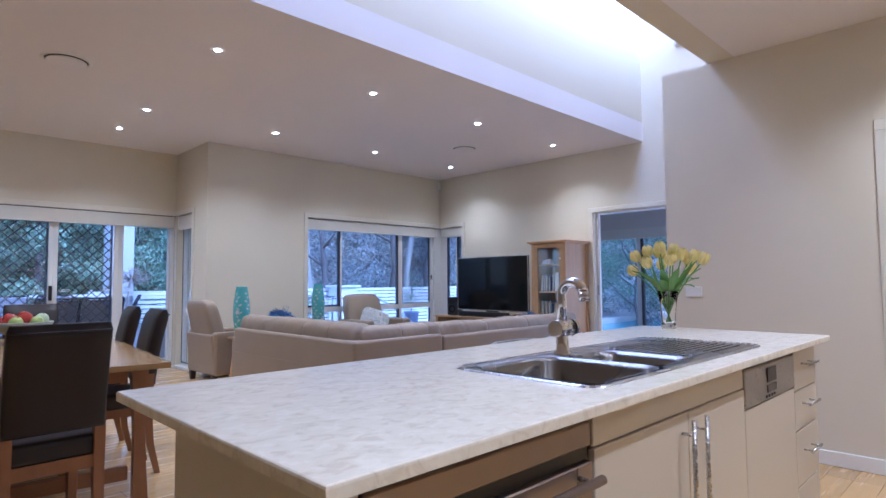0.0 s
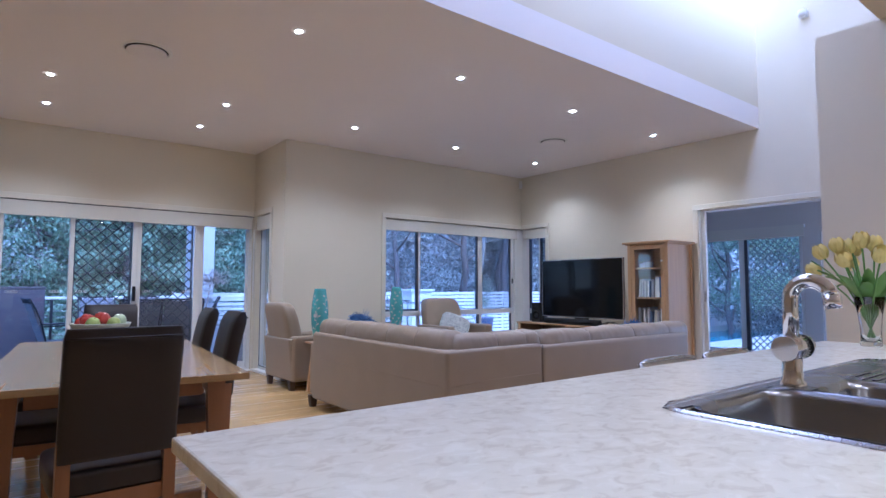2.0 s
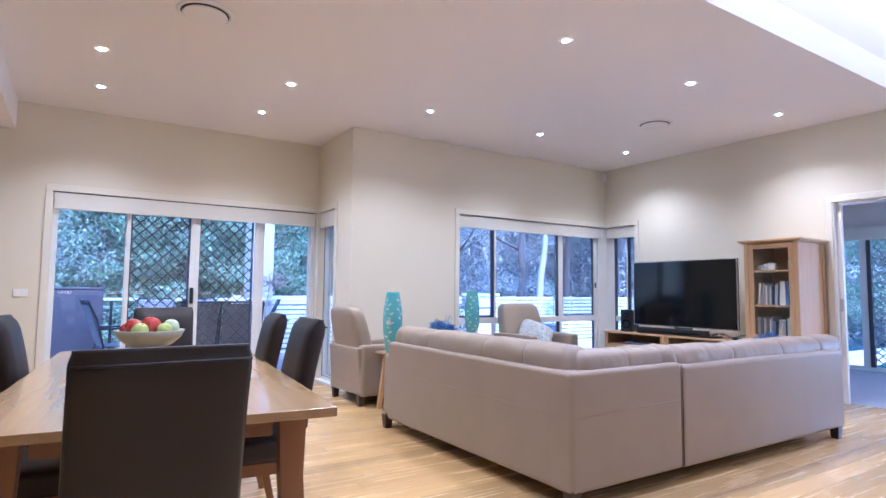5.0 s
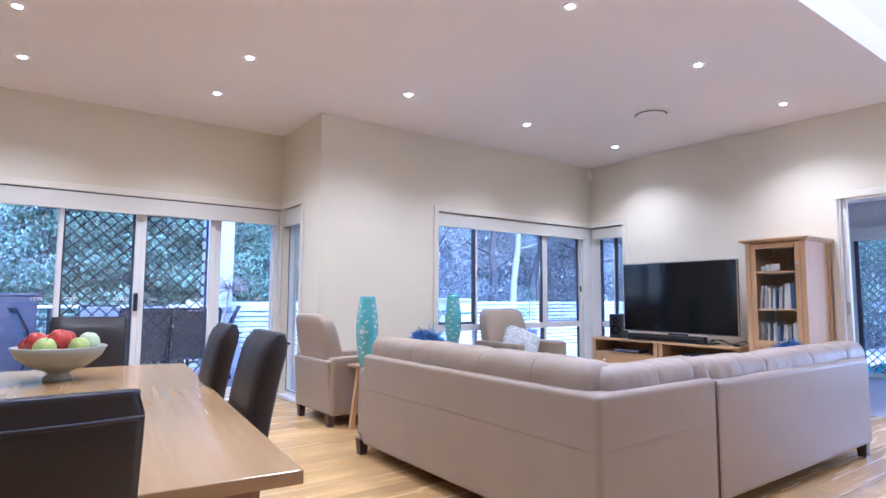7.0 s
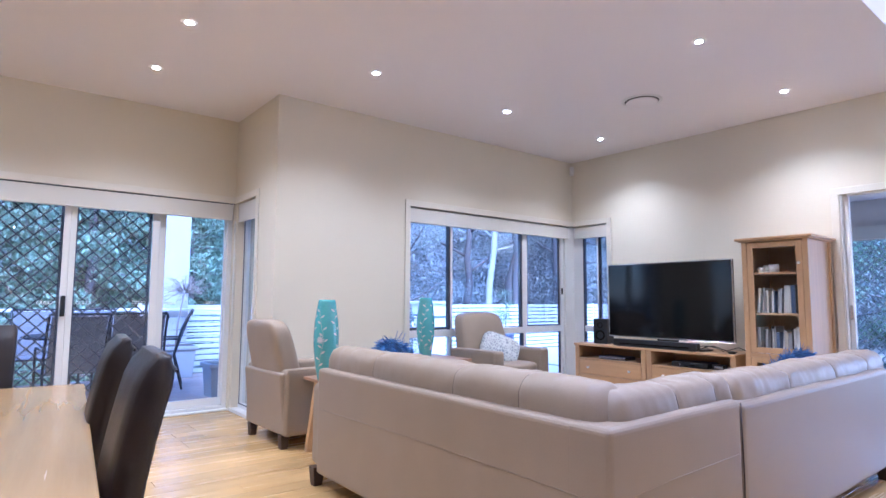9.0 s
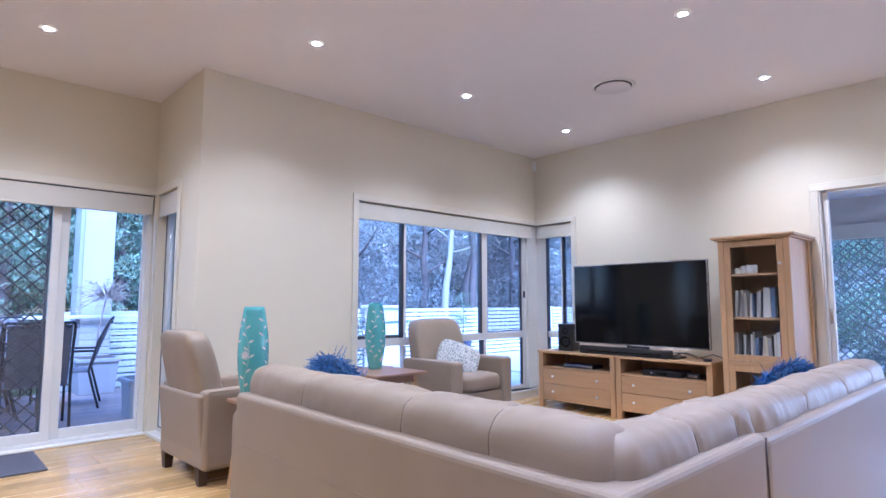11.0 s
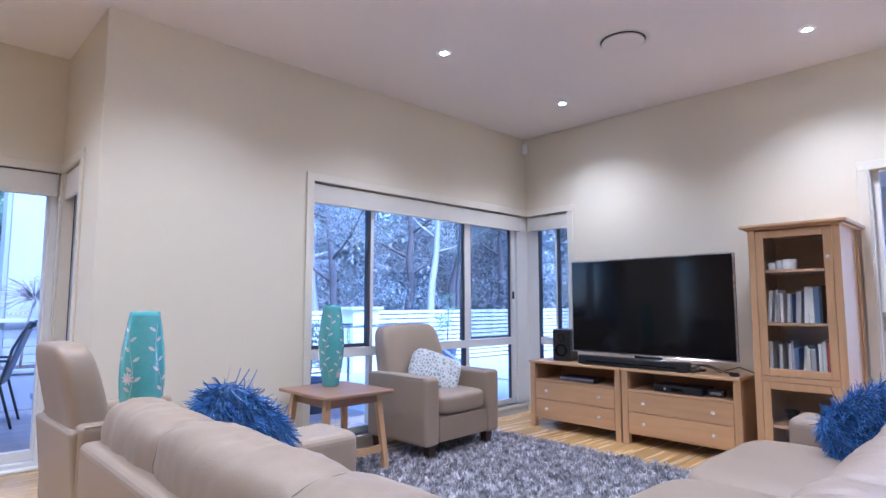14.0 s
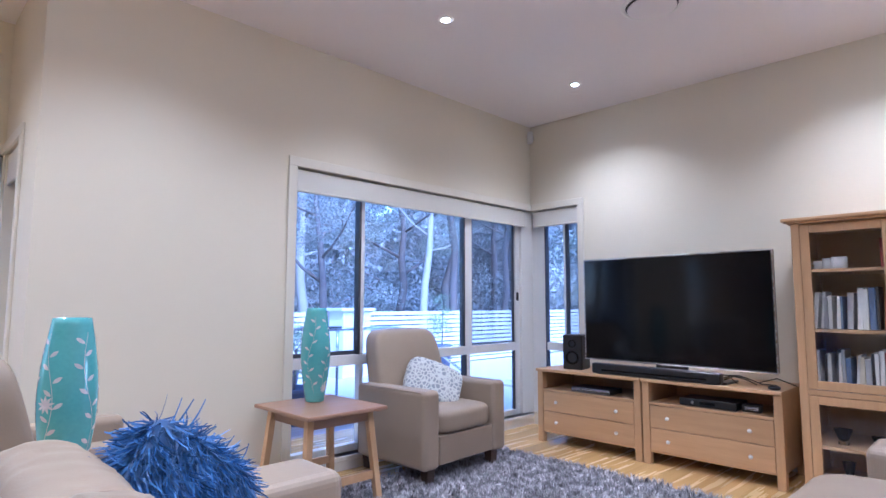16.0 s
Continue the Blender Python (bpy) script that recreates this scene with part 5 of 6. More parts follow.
uh = [nd for nd in un if nd.bl_idname == "ShaderNodeHueSaturation"][0]
uk.new(ur.outputs[0], uh.inputs["Color"])
rg = thing("shag_rug", "grey and silver shag pile rug on the boards", "rug")
part("backing", bx(RX0 + 0.02, RY0 + 0.02, 0.0, RX1 - 0.02, RY1 - 0.02, 0.014), M_RUG, rg)
rr = np.random.RandomState(11)
CL, PER = 9000, 9
N = CL * PER
px, py = np.repeat(rr.uniform(RX0, RX1, CL), PER), np.repeat(rr.uniform(RY0, RY1, CL), PER)
ang = np.repeat(rr.uniform(0, 2 * np.pi, CL), PER) + rr.normal(size=N) * 0.55
px, py = px + rr.normal(size=N) * 0.006, py + rr.normal(size=N) * 0.006
lean, ht = rr.uniform(0.012, 0.042, N), rr.uniform(0.024, 0.058, N)
dx, dy = np.cos(ang), np.sin(ang)
wx, wy = -dy * 0.0048, dx * 0.0048
V = np.empty((N, 3, 3))
V[:, 0] = np.stack([px - wx, py - wy, np.full(N, 0.010)], 1)
V[:, 1] = np.stack([px + wx, py + wy, np.full(N, 0.010)], 1)
V[:, 2] = np.stack([px + dx * lean, py + dy * lean, ht], 1)
me = bpy.data.meshes.new("pile")
me.from_pydata(V.reshape(-1, 3).tolist(), [], np.arange(3 * N).reshape(-1, 3).tolist())
me.materials.append(M_RUG)
ob = new("pile", me)
ob.parent, ob["kind"] = rg, "stuff"


# ---- television wall ----
def tv_unit(y0, y1, label):
    """An oak media unit against the east wall, front to -x."""
    u = thing("media_unit", label, "cabinet", group="media units")
    x0, x1, h = 6.56, 7.08, 0.61
    part("unit_top", bx(x0 - 0.02, y0 + 0.001, h - 0.024, x1, y1 - 0.001, h, 0.004, 2), M_OAK, u)
    for y in (y0 + 0.004, y1 - 0.056):
        for x in (x0, x1 - 0.055):
            part("leg", bx(x, y, 0.0, x + 0.055, y + 0.052, h - 0.024, 0.003, 1), M_OAKV, u)
        part("side", bx(x0 + 0.05, y + 0.014, 0.09, x1 - 0.05, y + 0.034, h - 0.024), M_OAK, u)
    a, b = y0 + 0.058, y1 - 0.058
    part("back", bx(x1 - 0.03, a, 0.09, x1 - 0.02, b, h - 0.024), M_OAK, u)
    part("shelf", bx(x0 + 0.004, a, 0.425, x1 - 0.03, b, 0.443, 0.002, 1), M_OAK, u)
    part("bottom", bx(x0 + 0.01, a, 0.085, x1 - 0.03, b, 0.10), M_OAK, u)
    for z0, z1 in ((0.262, 0.421), (0.10, 0.257)):
        d = part("drawer", bx(x0 + 0.004, a + 0.002, z0, x0 + 0.024, b - 0.002, z1, 0.003, 1), M_OAK, u)
        for k in (0.17, 0.83):
            part("knob", lathe([(0.006, 0), (0.006, 0.012), (0.014, 0.02), (0.012, 0.03), (0, 0.032)], 14, m=pose(x0 + 0.004, a + k * (b - a), (z0 + z1) / 2, 0, -90, 0)), M_WHITE, d, "small pale knob")
    return u


tv_unit(5.985, 6.92, "oak media unit with two drawers and an open shelf")
tv_unit(5.045, 5.980, "oak media unit with two drawers under the television")

tv = thing("television", "large flat black television, switched off", "television", pose(6.64, 5.79, 0.61, 0, 0, -92))
part("panel", bx(-0.715, 0.0, 0.10, 0.715, 0.035, 0.91, 0.006, 2), M_BLACK, tv)
part("screen", bx(-0.703, -0.002, 0.115, 0.703, 0.0, 0.898), M_SCREEN, tv)
bm = bmesh.new()
bar_frame(bm, "x", -0.005, 0.02, -0.717, 0.717, 0.098, 0.912, 0.009)
part("bezel", bm, M_STEEL, tv, "thin silver bezel")
part("rear_hump", bx(-0.40, 0.035, 0.15, 0.40, 0.07, 0.60, 0.015), M_BLACK, tv)
part("neck", bx(-0.12, 0.02, 0.02, 0.12, 0.045, 0.20, 0.005), M_BLACK, tv)
part("stand", bx(-0.40, -0.02, 0.0, 0.40, 0.20, 0.016, 0.006), M_BLACK, tv)
sb = thing("soundbar", "black soundbar in front of the television", "soundbar", pose(6.585, 5.90, 0.61, 0, 0, -91))
part("body", bx(-0.49, -0.035, 0.004, 0.49, 0.035, 0.082, 0.012, 3), M_BLACK, sb)
part("strip", bx(-0.40, -0.0365, 0.028, 0.40, -0.0355, 0.038), M_SCREEN, sb)
for x in (-0.42, 0.42):
    part("foot", bx(x - 0.03, -0.02, 0.0, x + 0.03, 0.02, 0.005), M_BLACK, sb)
sp = thing("loudspeaker", "small black loudspeaker beside the television", "loudspeaker", pose(6.74, 6.64, 0.61, 0, 0, -80))
part("cabinet", bx(-0.085, -0.09, 0.0, 0.085, 0.10, 0.29, 0.012, 3), M_BLACK, sp)
for z, r in ((0.10, 0.058), (0.215, 0.033)):
    part("cone", lathe([(r, 0.0), (r, 0.006), (r * 0.9, 0.006), (r * 0.3, -0.012), (0, -0.006)], 24, m=pose(0, -0.09, z, 90)), M_SCREEN, sp)
dv = thing("disc_player", "slim silver disc player on the open shelf", "disc player", pose(6.68, 6.42, 0.443, 0, 0, -90))
part("case", bx(-0.17, -0.10, 0.004, 0.17, 0.10, 0.042, 0.003), M_BLACK, dv)
part("front", bx(-0.17, -0.104, 0.006, 0.17, -0.100, 0.040, 0.001), M_STEEL, dv, "silver front")
bxo = thing("set_top_box", "black set-top box on the open shelf", "set-top box", pose(6.70, 5.52, 0.443, 0, 0, -90))
part("case", bx(-0.19, -0.11, 0.004, 0.19, 0.11, 0.055, 0.004), M_BLACK, bxo)
part("display", bx(-0.05, -0.1125, 0.02, 0.05, -0.1105, 0.04), M_SCREEN, bxo)
part("button", lathe([(0, 0.002), (0.010, 0.002), (0.010, 0)], 14, m=pose(-0.10, -0.111, 0.03, 90)), M_STEEL, bxo, "pale round button")
md = thing("modem", "small black modem on the open shelf", "modem", pose(6.68, 5.26, 0.443, 0, 0, -80))
part("case", bx(-0.06, -0.04, 0.0, 0.06, 0.05, 0.05, 0.008), M_BLACK, md)
part("label", bx(-0.04, -0.0415, 0.015, 0.04, -0.0405, 0.037), M_STEEL, md)
cb = thing("cable", "black cables trailing behind the television", "cable")
rr2 = random.Random(2)
for k in range(4):
    pts = [(6.70 + 0.05 * k, 5.62 - 0.15 * i * (0.5 + 0.2 * k) / 1.4, 0.616 + (0.05 * math.sin(i * 1.1 + k) ** 2 if 0 < i < 5 else 0)) for i in range(6)]
    part("lead", tube(pts, 0.004, 6), M_BLACK, cb)
pk = thing("remote_puck", "small black round gadget on the media unit", "gadget", pose(6.60, 5.10, 0.61))
part("body", soft(0.05, 0.075, 0.03, 2.4, 6, at=(0, 0, 0.015)), M_BLACK, pk)

# bookcase
BX0, BX1, BY0, BY1 = 6.52, 7.08, 4.39, 4.94
bk = thing("bookcase", "tall oak bookcase with glass doors, full of books", "bookcase")
for y in (BY0, BY1 - 0.045):
    part("post", bx(BX0, y, 0.0, BX0 + 0.045, y + 0.045, 1.655, 0.003, 1), M_OAKV, bk)
    part("post", bx(BX1 - 0.045, y, 0.0, BX1, y + 0.045, 1.655, 0.003, 1), M_OAKV, bk)
    part("side_panel", bx(BX0 + 0.045, y + 0.012, 0.07, BX1 - 0.045, y + 0.032, 1.655), M_OAKV, bk)
part("back_panel", bx(BX1 - 0.028, BY0 + 0.032, 0.07, BX1 - 0.02, BY1 - 0.032, 1.655), M_OAKV, bk)
part("cornice", bx(BX0 - 0.045, BY0 - 0.045, 1.668, BX1, BY1 + 0.045, 1.69, 0.005, 2), M_OAK, bk)
part("cornice_mould", bx(BX0 - 0.02, BY0 - 0.02, 1.655, BX1, BY1 + 0.02, 1.668, 0.004, 1), M_OAK, bk)
for z in (0.07, 0.30, 0.615, 0.99, 1.355, 1.635):
    part("shelf", bx(BX0 + 0.03, BY0 + 0.034, z, BX1 - 0.03, BY1 - 0.034, z + 0.018), M_OAK, bk)
for z0, z1 in ((0.65, 1.645), (0.085, 0.61)):
    d = part("door", bar_frame(bmesh.new(), "y", BX0 + 0.002, 0.022, BY0 + 0.047, BY1 - 0.047, z0, z1, 0.05), M_OAKV, bk)
    g = part("pane", bx(BX0 + 0.012, BY0 + 0.092, z0 + 0.045, BX0 + 0.015, BY1 - 0.092, z1 - 0.045), M_GLASS, d)
    g.visible_shadow = False
    part("knob", lathe([(0.006, 0), (0.006, 0.012), (0.013, 0.02), (0.011, 0.03), (0, 0.032)], 14, m=pose(BX0 + 0.002, BY0 + 0.07, z0 + (z1 - z0) * (0.80 if z0 > 0.5 else 0.6), 0, -90, 0)), M_WHITE, d, "small pale knob")
part("mid_rail", bx(BX0, BY0 + 0.046, 0.614, BX0 + 0.028, BY1 - 0.046, 0.646, 0.002, 1), M_OAK, bk)

BOOKS = [mat("book_cover_" + n, c, 0.55, var=0.1, scale=20) for n, c in (("white", (0.66, 0.65, 0.62)), ("grey", (0.36, 0.36, 0.38)), ("blue", (0.10, 0.16, 0.30)), ("red", (0.40, 0.06, 0.05)), ("cream", (0.60, 0.54, 0.42)), ("black", (0.03, 0.03, 0.035)), ("orange", (0.50, 0.17, 0.07)))]
M_PAGES = mat("book_pages", (0.68, 0.65, 0.57), 0.8, var=0.05)
rb = random.Random(9)


def book(y, z, w, h, lean, material):
    b = thing("book", "upright hardback book on the bookcase shelf", "book", pose(6.74, y, z, lean, 0, 0), "books on the shelves")
    part("cover", bx(-0.09, 0, 0.0, 0.09, w, h, 0.002, 1), material, b)
    part("pages", bx(-0.086, 0.003, h - 0.004, 0.09, w - 0.003, h + 0.0005), M_PAGES, b)


for z, top, span in ((1.373, 0.22, (4.452, 4.53)), (1.008, 0.27, (4.452, 4.885)), (0.633, 0.27, (4.452, 4.885))):
    y = span[0]
    while y < span[1] - 0.03:
        w = rb.uniform(0.012, 0.034)
        lean = rb.choice((0, 0, 0, 3, 5)) if z < 1.3 else 0
        pick = rb.choice((0, 0, 0, 0, 1, 1, 2, 4, 5) if y > 4.53 else (3, 6, 3, 0))
        book(y, z, w, top * rb.uniform(0.72, 0.98), lean, BOOKS[pick])
        y += w + (0.002 if not lean else 0.018)
M_CHINA = mat("white_china", (0.70, 0.68, 0.67), 0.2, var=0.06, scale=30)
for y, r, h in ((4.72, 0.042, 0.075), (4.83, 0.03, 0.055), (4.78, 0.028, 0.07)):
    m = thing("mug", "white patterned china mug on the top shelf", "mug", pose(6.66 + 0.02 * (y > 4.8), y, 1.373), "china on the top shelf")
    part("cup", lathe([(0, 0), (r * 0.8, 0), (r, 0.01), (r, h), (r - 0.004, h), (r - 0.005, 0.008), (0, 0.006)], 20), M_CHINA, m)
    part("handle", tube([(0, r - 0.002, h * 0.75), (0, r + 0.018, h * 0.7), (0, r + 0.02, h * 0.4), (0, r - 0.002, h * 0.25)], 0.004, 6), M_CHINA, m)
for y, r, h, z in ((4.60, 0.05, 0.17, 0.088), (4.74, 0.035, 0.13, 0.088), (4.58, 0.045, 0.07, 0.318), (4.76, 0.05, 0.09, 0.318)):
    m = thing("glass_bowl", "clear glassware behind the lower bookcase door", "glassware", pose(6.68, y, z), "glassware in the bookcase")
    part("bowl", lathe([(0, 0), (r * 0.6, 0), (r * 0.5, h * 0.3), (r, h), (r - 0.004, h), (r * 0.45, h * 0.33), (0, h * 0.2)], 20), M_CLEAR, m)

# ---- deck outside the sliding doors ----
M_DECK = wood("deck_timber", (0.26, 0.20, 0.18), (0.36, 0.29, 0.26), 0, 0.6, rand=0.12)
M_RENDER = mat("white_render", (0.50, 0.50, 0.50), 0.8, var=0.05, scale=4, bump=0.2, bscale=90)
M_GREYBOX = mat("slate_grey_metal", (0.115, 0.105, 0.125), 0.5, var=0.08, scale=3)
M_OUT = mat("outdoor_black_metal", (0.025, 0.025, 0.03), 0.45, var=0.1)
M_SLING = mat("grey_sling_fabric", (0.16, 0.16, 0.18), 0.8, var=0.1, scale=30, bump=0.3, bscale=250)
M_POT = mat("grey_planter", (0.36, 0.37, 0.39), 0.7, var=0.08, scale=6, bump=0.15, bscale=60)
M_TWIG = mat("pale_twig", (0.30, 0.25, 0.22), 0.8, var=0.2)
DZ, DY = -0.05, 12.05
setting("deck_frame", bx(-4.0, YS + T, -0.30, 6.0, DY, DZ - 0.024), M_DFOOT, "dark timber frame under the deck", "deck")
DECK = tagged(thing("deck", "weathered timber decking boards outside the doors", "deck"), kind="structure")
deck_me = None
y = YS + T + 0.005
while y < DY - 0.1:
    x0 = -4.0
    for x1 in (1.0, 6.0):
        if deck_me is None:
            ob = part("deck_board", bx(-2.498, 0.0, -0.022, 2.498, 0.112, 0.0, 0.003, 1), M_DECK, DECK)
            deck_me = ob.data
        else:
            ob = new("deck_board", deck_me)
            ob.parent = DECK
        ob.location = ((x0 + x1) / 2, y, DZ)
        x0 = x1
    y += 0.117
rail = thing("balustrade", "white topped balustrade with steel wires round the deck", "balustrade")
part("top_rail", bx(-4.0, DY - 0.08, 0.915, 6.0, DY - 0.02, 0.96, 0.006, 1), M_ALU, rail, "white top rail")
for x in (-3.9, -2.4, -0.9, 0.95, 2.75, 4.4, 5.95):
    part("post", bx(x - 0.02, DY - 0.07, DZ, x + 0.02, DY - 0.03, 0.915), M_OUT, rail)
for k in range(9):
    z = 0.04 + k * 0.098
    part("wire", tube([(-4.0, DY - 0.05, z), (6.0, DY - 0.05, z)], 0.0045, 6), M_STEEL, rail)
col = tagged(thing("column", "white rendered square column of the deck roof", "column"), kind="structure")
part("shaft", bx(3.13, 12.08, -0.8, 3.52, 12.45, 3.4, 0.01, 1), M_RENDER, col)
part("edge", bx(3.085, 12.05, -0.8, 3.129, 12.42, 3.4), M_POT, col)
bbq = thing("outdoor_cabinet", "slate grey outdoor cabinet on the deck", "cabinet")
part("body", bx(-0.45, 10.8, DZ, 0.80, 11.5, 1.09, 0.012), M_GREYBOX, bbq)
part("lid", bx(-0.46, 10.79, 1.092, 0.81, 11.51, 1.125, 0.008), M_GREYBOX, bbq)


def planter(m, w, d, h, label):
    p = thing("planter", label, "planter", m)
    bm = bx(-w / 2, -d / 2, 0, w / 2, d / 2, h, 0.012)
    for v in bm.verts:
        if v.co.z < h * 0.5:
            v.co.x *= 0.86
            v.co.y *= 0.86
    part("pot", bm, M_POT, p)
    part("rim", bx(-w / 2 - 0.02, -d / 2 - 0.02, h - 0.05, w / 2 + 0.02, d / 2 + 0.02, h + 0.002, 0.01), M_POT, p)
    part("soil", bx(-w / 2 + 0.02, -d / 2 + 0.02, h + 0.003, w / 2 - 0.02, d / 2 - 0.02, h + 0.008), M_DFOOT, p)
    return p


pl = planter(pose(3.27, 11.70, DZ), 0.48, 0.44, 0.46, "pale grey planter with a bare twiggy shrub by the column")
rt = random.Random(21)
part("stem", tube([(0, 0, 0.46), (0.02, 0, 0.8), (0.05, 0.0, 1.0), (0.1, 0, 1.25)], 0.012, 6, radii=[0.014, 0.012, 0.011, 0.008]), M_TWIG, pl)
bm = bmesh.new()
for k in range(110):
    a, e = rt.uniform(0, 6.28), rt.uniform(-0.5, 1.2)
    r = rt.uniform(0.15, 0.42)
    c = Vector((0.1, 0, 1.25))
    d = Vector((math.cos(a) * math.cos(e), math.sin(a) * math.cos(e), math.sin(e) * 0.8))
    q = c + d * r
    tube([c + d * 0.05, c + d * r * 0.6 + Vector((0, 0, 0.03)), q], 0.0035, 3, bm=bm)
    for j in range(2):
        tube([q, q + Vector((rt.uniform(-0.07, 0.07), rt.uniform(-0.07, 0.07), rt.uniform(-0.03, 0.07)))], 0.0028, 3, bm=bm)
tw = part("twigs", bm, M_TWIG, pl, "bare pale twigs")
planter(pose(3.30, 9.62, DZ), 0.36, 0.36, 0.40, "grey square planter pot on the deck")


def patio_chair(m):
    """Faces +y."""
    c = thing("patio_chair", "black metal patio chair with a grey sling seat", "chair", m, "patio chairs on the deck")
    part("seat", bx(-0.25, -0.22, 0.40, 0.25, 0.24, 0.418, 0.006), M_SLING, c)
    bm = bx(-0.24, -0.01, 0.0, 0.24, 0.01, 0.56, 0.005)
    for v in bm.verts:
        t = v.co.z / 0.56
        v.co.y += -0.22 - 0.10 * t - 0.09 * t * t
        v.co.z += 0.42
    part("backrest", bm, M_SLING, c)
    for s in (-1, 1):
        x = 0.262 * s
        part("back_post", tube([(x, -0.33, DZ * 0), (x, -0.25, 0.30), (x, -0.22, 0.42), (x, -0.30, 0.75), (x, -0.41, 0.99), (x * 0.9, -0.43, 1.01)], 0.013, 8), M_OUT, c)
        part("front_leg", tube([(x, 0.24, 0), (x, 0.24, 0.62), (x, 0.20, 0.645), (x, -0.27, 0.64)], 0.013, 8), M_OUT, c)
    part("top_bar", tube([(-0.24, -0.43, 1.0), (0.24, -0.43, 1.0)], 0.013, 8), M_OUT, c)
    bm = bmesh.new()
    for k in range(7):
        tube([(-0.21 + 0.07 * k, -0.42, 0.95), (-0.18 + 0.07 * k, -0.425, 0.99), (-0.14 + 0.07 * k, -0.42, 0.95)], 0.006, 5, bm=bm)
    part("scroll", bm, M_OUT, c)
    part("front_bar", tube([(-0.262, 0.24, 0.40), (0.262, 0.24, 0.40)], 0.012, 8), M_OUT, c)
    return c


pc = patio_chair(pose(2.80, 10.75, DZ, 0, 0, 76))
for x, y, r in ((0.98, 10.35, -82), (1.75, 9.60, 5), (2.35, 9.65, -4), (1.55, 11.4, 178), (2.25, 11.4, 184)):
    copy_thing(pc, pose(x, y, DZ, 0, 0, r))
pt = thing("patio_table", "round black metal patio table on the deck", "table", pose(1.98, 10.5, DZ))
part("tabletop", lathe([(0, 0.70), (0.60, 0.70), (0.62, 0.715), (0.60, 0.73), (0, 0.73)], 40), M_OUT, pt)
for k in range(4):
    a = radians(45 + 90 * k)
    part("leg", tube([(0.45 * math.cos(a), 0.45 * math.sin(a), 0), (0.30 * math.cos(a), 0.30 * math.sin(a), 0.4), (0.40 * math.cos(a), 0.40 * math.sin(a), 0.70)], 0.016, 8), M_OUT, pt)

# ---- pool yard outside the corner window ----
M_PAVE = mat("pale_paving", (0.50, 0.485, 0.465), 0.8, var=0.06, scale=2, bump=0.1, bscale=60)
M_FENCE = mat("white_fence_slat", (0.64, 0.65, 0.66), 0.6, var=0.04, scale=4)
M_WATER = mat("pool_water", (0.05, 0.30, 0.40), 0.06, var=0.2, scale=3, bump=0.3, bscale=8)
GZ = -0.15
setting("pavement_yard", bx(6.0, YN + T, GZ - 0.2, 10.0, 12.9, GZ - 0.006), M_PAVE, "pale paving of the pool yard", "pavement")
setting("pavement_yard_north", bx(10.0, 10.3, GZ - 0.2, 30.0, 12.9, GZ - 0.006), M_PAVE, "pale paving beyond the pool", "pavement")
setting("pavement_house", bx(XR + T, YN + T, GZ - 0.2, 6.0, DY - 3.4 + 0.0, DZ - 0.026), M_PAVE, "pale paving beside the house", "pavement")
setting("pavement_east", bx(XE + T, 6.8, GZ - 0.2, 30.0, YN + T, GZ - 0.008), M_PAVE, "pale paving at the side", "pavement")
setting("pool_shell", bx(10.0, YN + T, -1.2, 30.0, 10.3, -0.34), M_WATER, "still turquoise pool water", "water")
yp = thing("coping", "pale stone coping along the pool", "coping")
for k in range(8):
    part("coping_stone", bx(9.72, 7.60 + 0.34 * k, GZ - 0.005, 10.05, 7.935 + 0.34 * k, GZ + 0.03, 0.006, 1), M_PAVE, yp)
fe = thing("slat_fence", "white horizontal slat fence behind the pool", "fence")
SL = part("slat", bx(-1.49, -0.012, 0.0, 1.49, 0.012, 0.072, 0.003, 1), M_FENCE, fe)
SL.location = (4.5, 12.9, GZ)
for i in range(9):
    x = 4.5 + 3.0 * i
    part("post", bx(x - 1.53, 12.92, GZ, x - 1.47, 12.98, 1.03), M_FENCE, fe)
    for k in range(12):
        if i == 0 and k == 0:
            continue
        o = new("slat", SL.data)
        o.parent = fe
        o.location = (x, 12.9, GZ + 0.02 + k * 0.096)
gb = thing("pump_cover", "white box with a flat lid against the fence", "box")
part("box", bx(8.35, 12.35, GZ - 0.006, 8.95, 12.80, 1.02, 0.01), M_FENCE, gb)
part("lid", bx(8.28, 12.30, 1.021, 9.02, 12.84, 1.075, 0.008), M_FENCE, gb)
hr = thing("pool_handrail", "bent steel handrail beside the pool steps", "handrail")
part("rail", tube([(6.75, 10.6, 0.80), (7.4, 10.6, 0.80), (8.0, 10.6, 0.80), (8.25, 10.6, 0.77), (8.5, 10.6, 0.66), (9.6, 10.6, 0.0), (9.75, 10.6, -0.16)], 0.022, 10), M_STEEL, hr)
for x, z in ((6.8, 0.80), (7.9, 0.80), (8.9, 0.42)):
    part("post", tube([(x, 10.6, GZ - 0.006), (x, 10.6, z)], 0.018, 8), M_STEEL, hr)
lr = thing("pool_handrail", "second steel handrail beside the pool steps", "handrail")
part("rail", tube([(5.6, 9.9, 0.86), (6.6, 9.9, 0.86)], 0.022, 10), M_STEEL, lr)
for x in (5.65, 6.55):
    part("post", tube([(x, 9.9, GZ if x > 6 else GZ - 0.65), (x, 9.9, 0.86)], 0.018, 8), M_STEEL, lr)

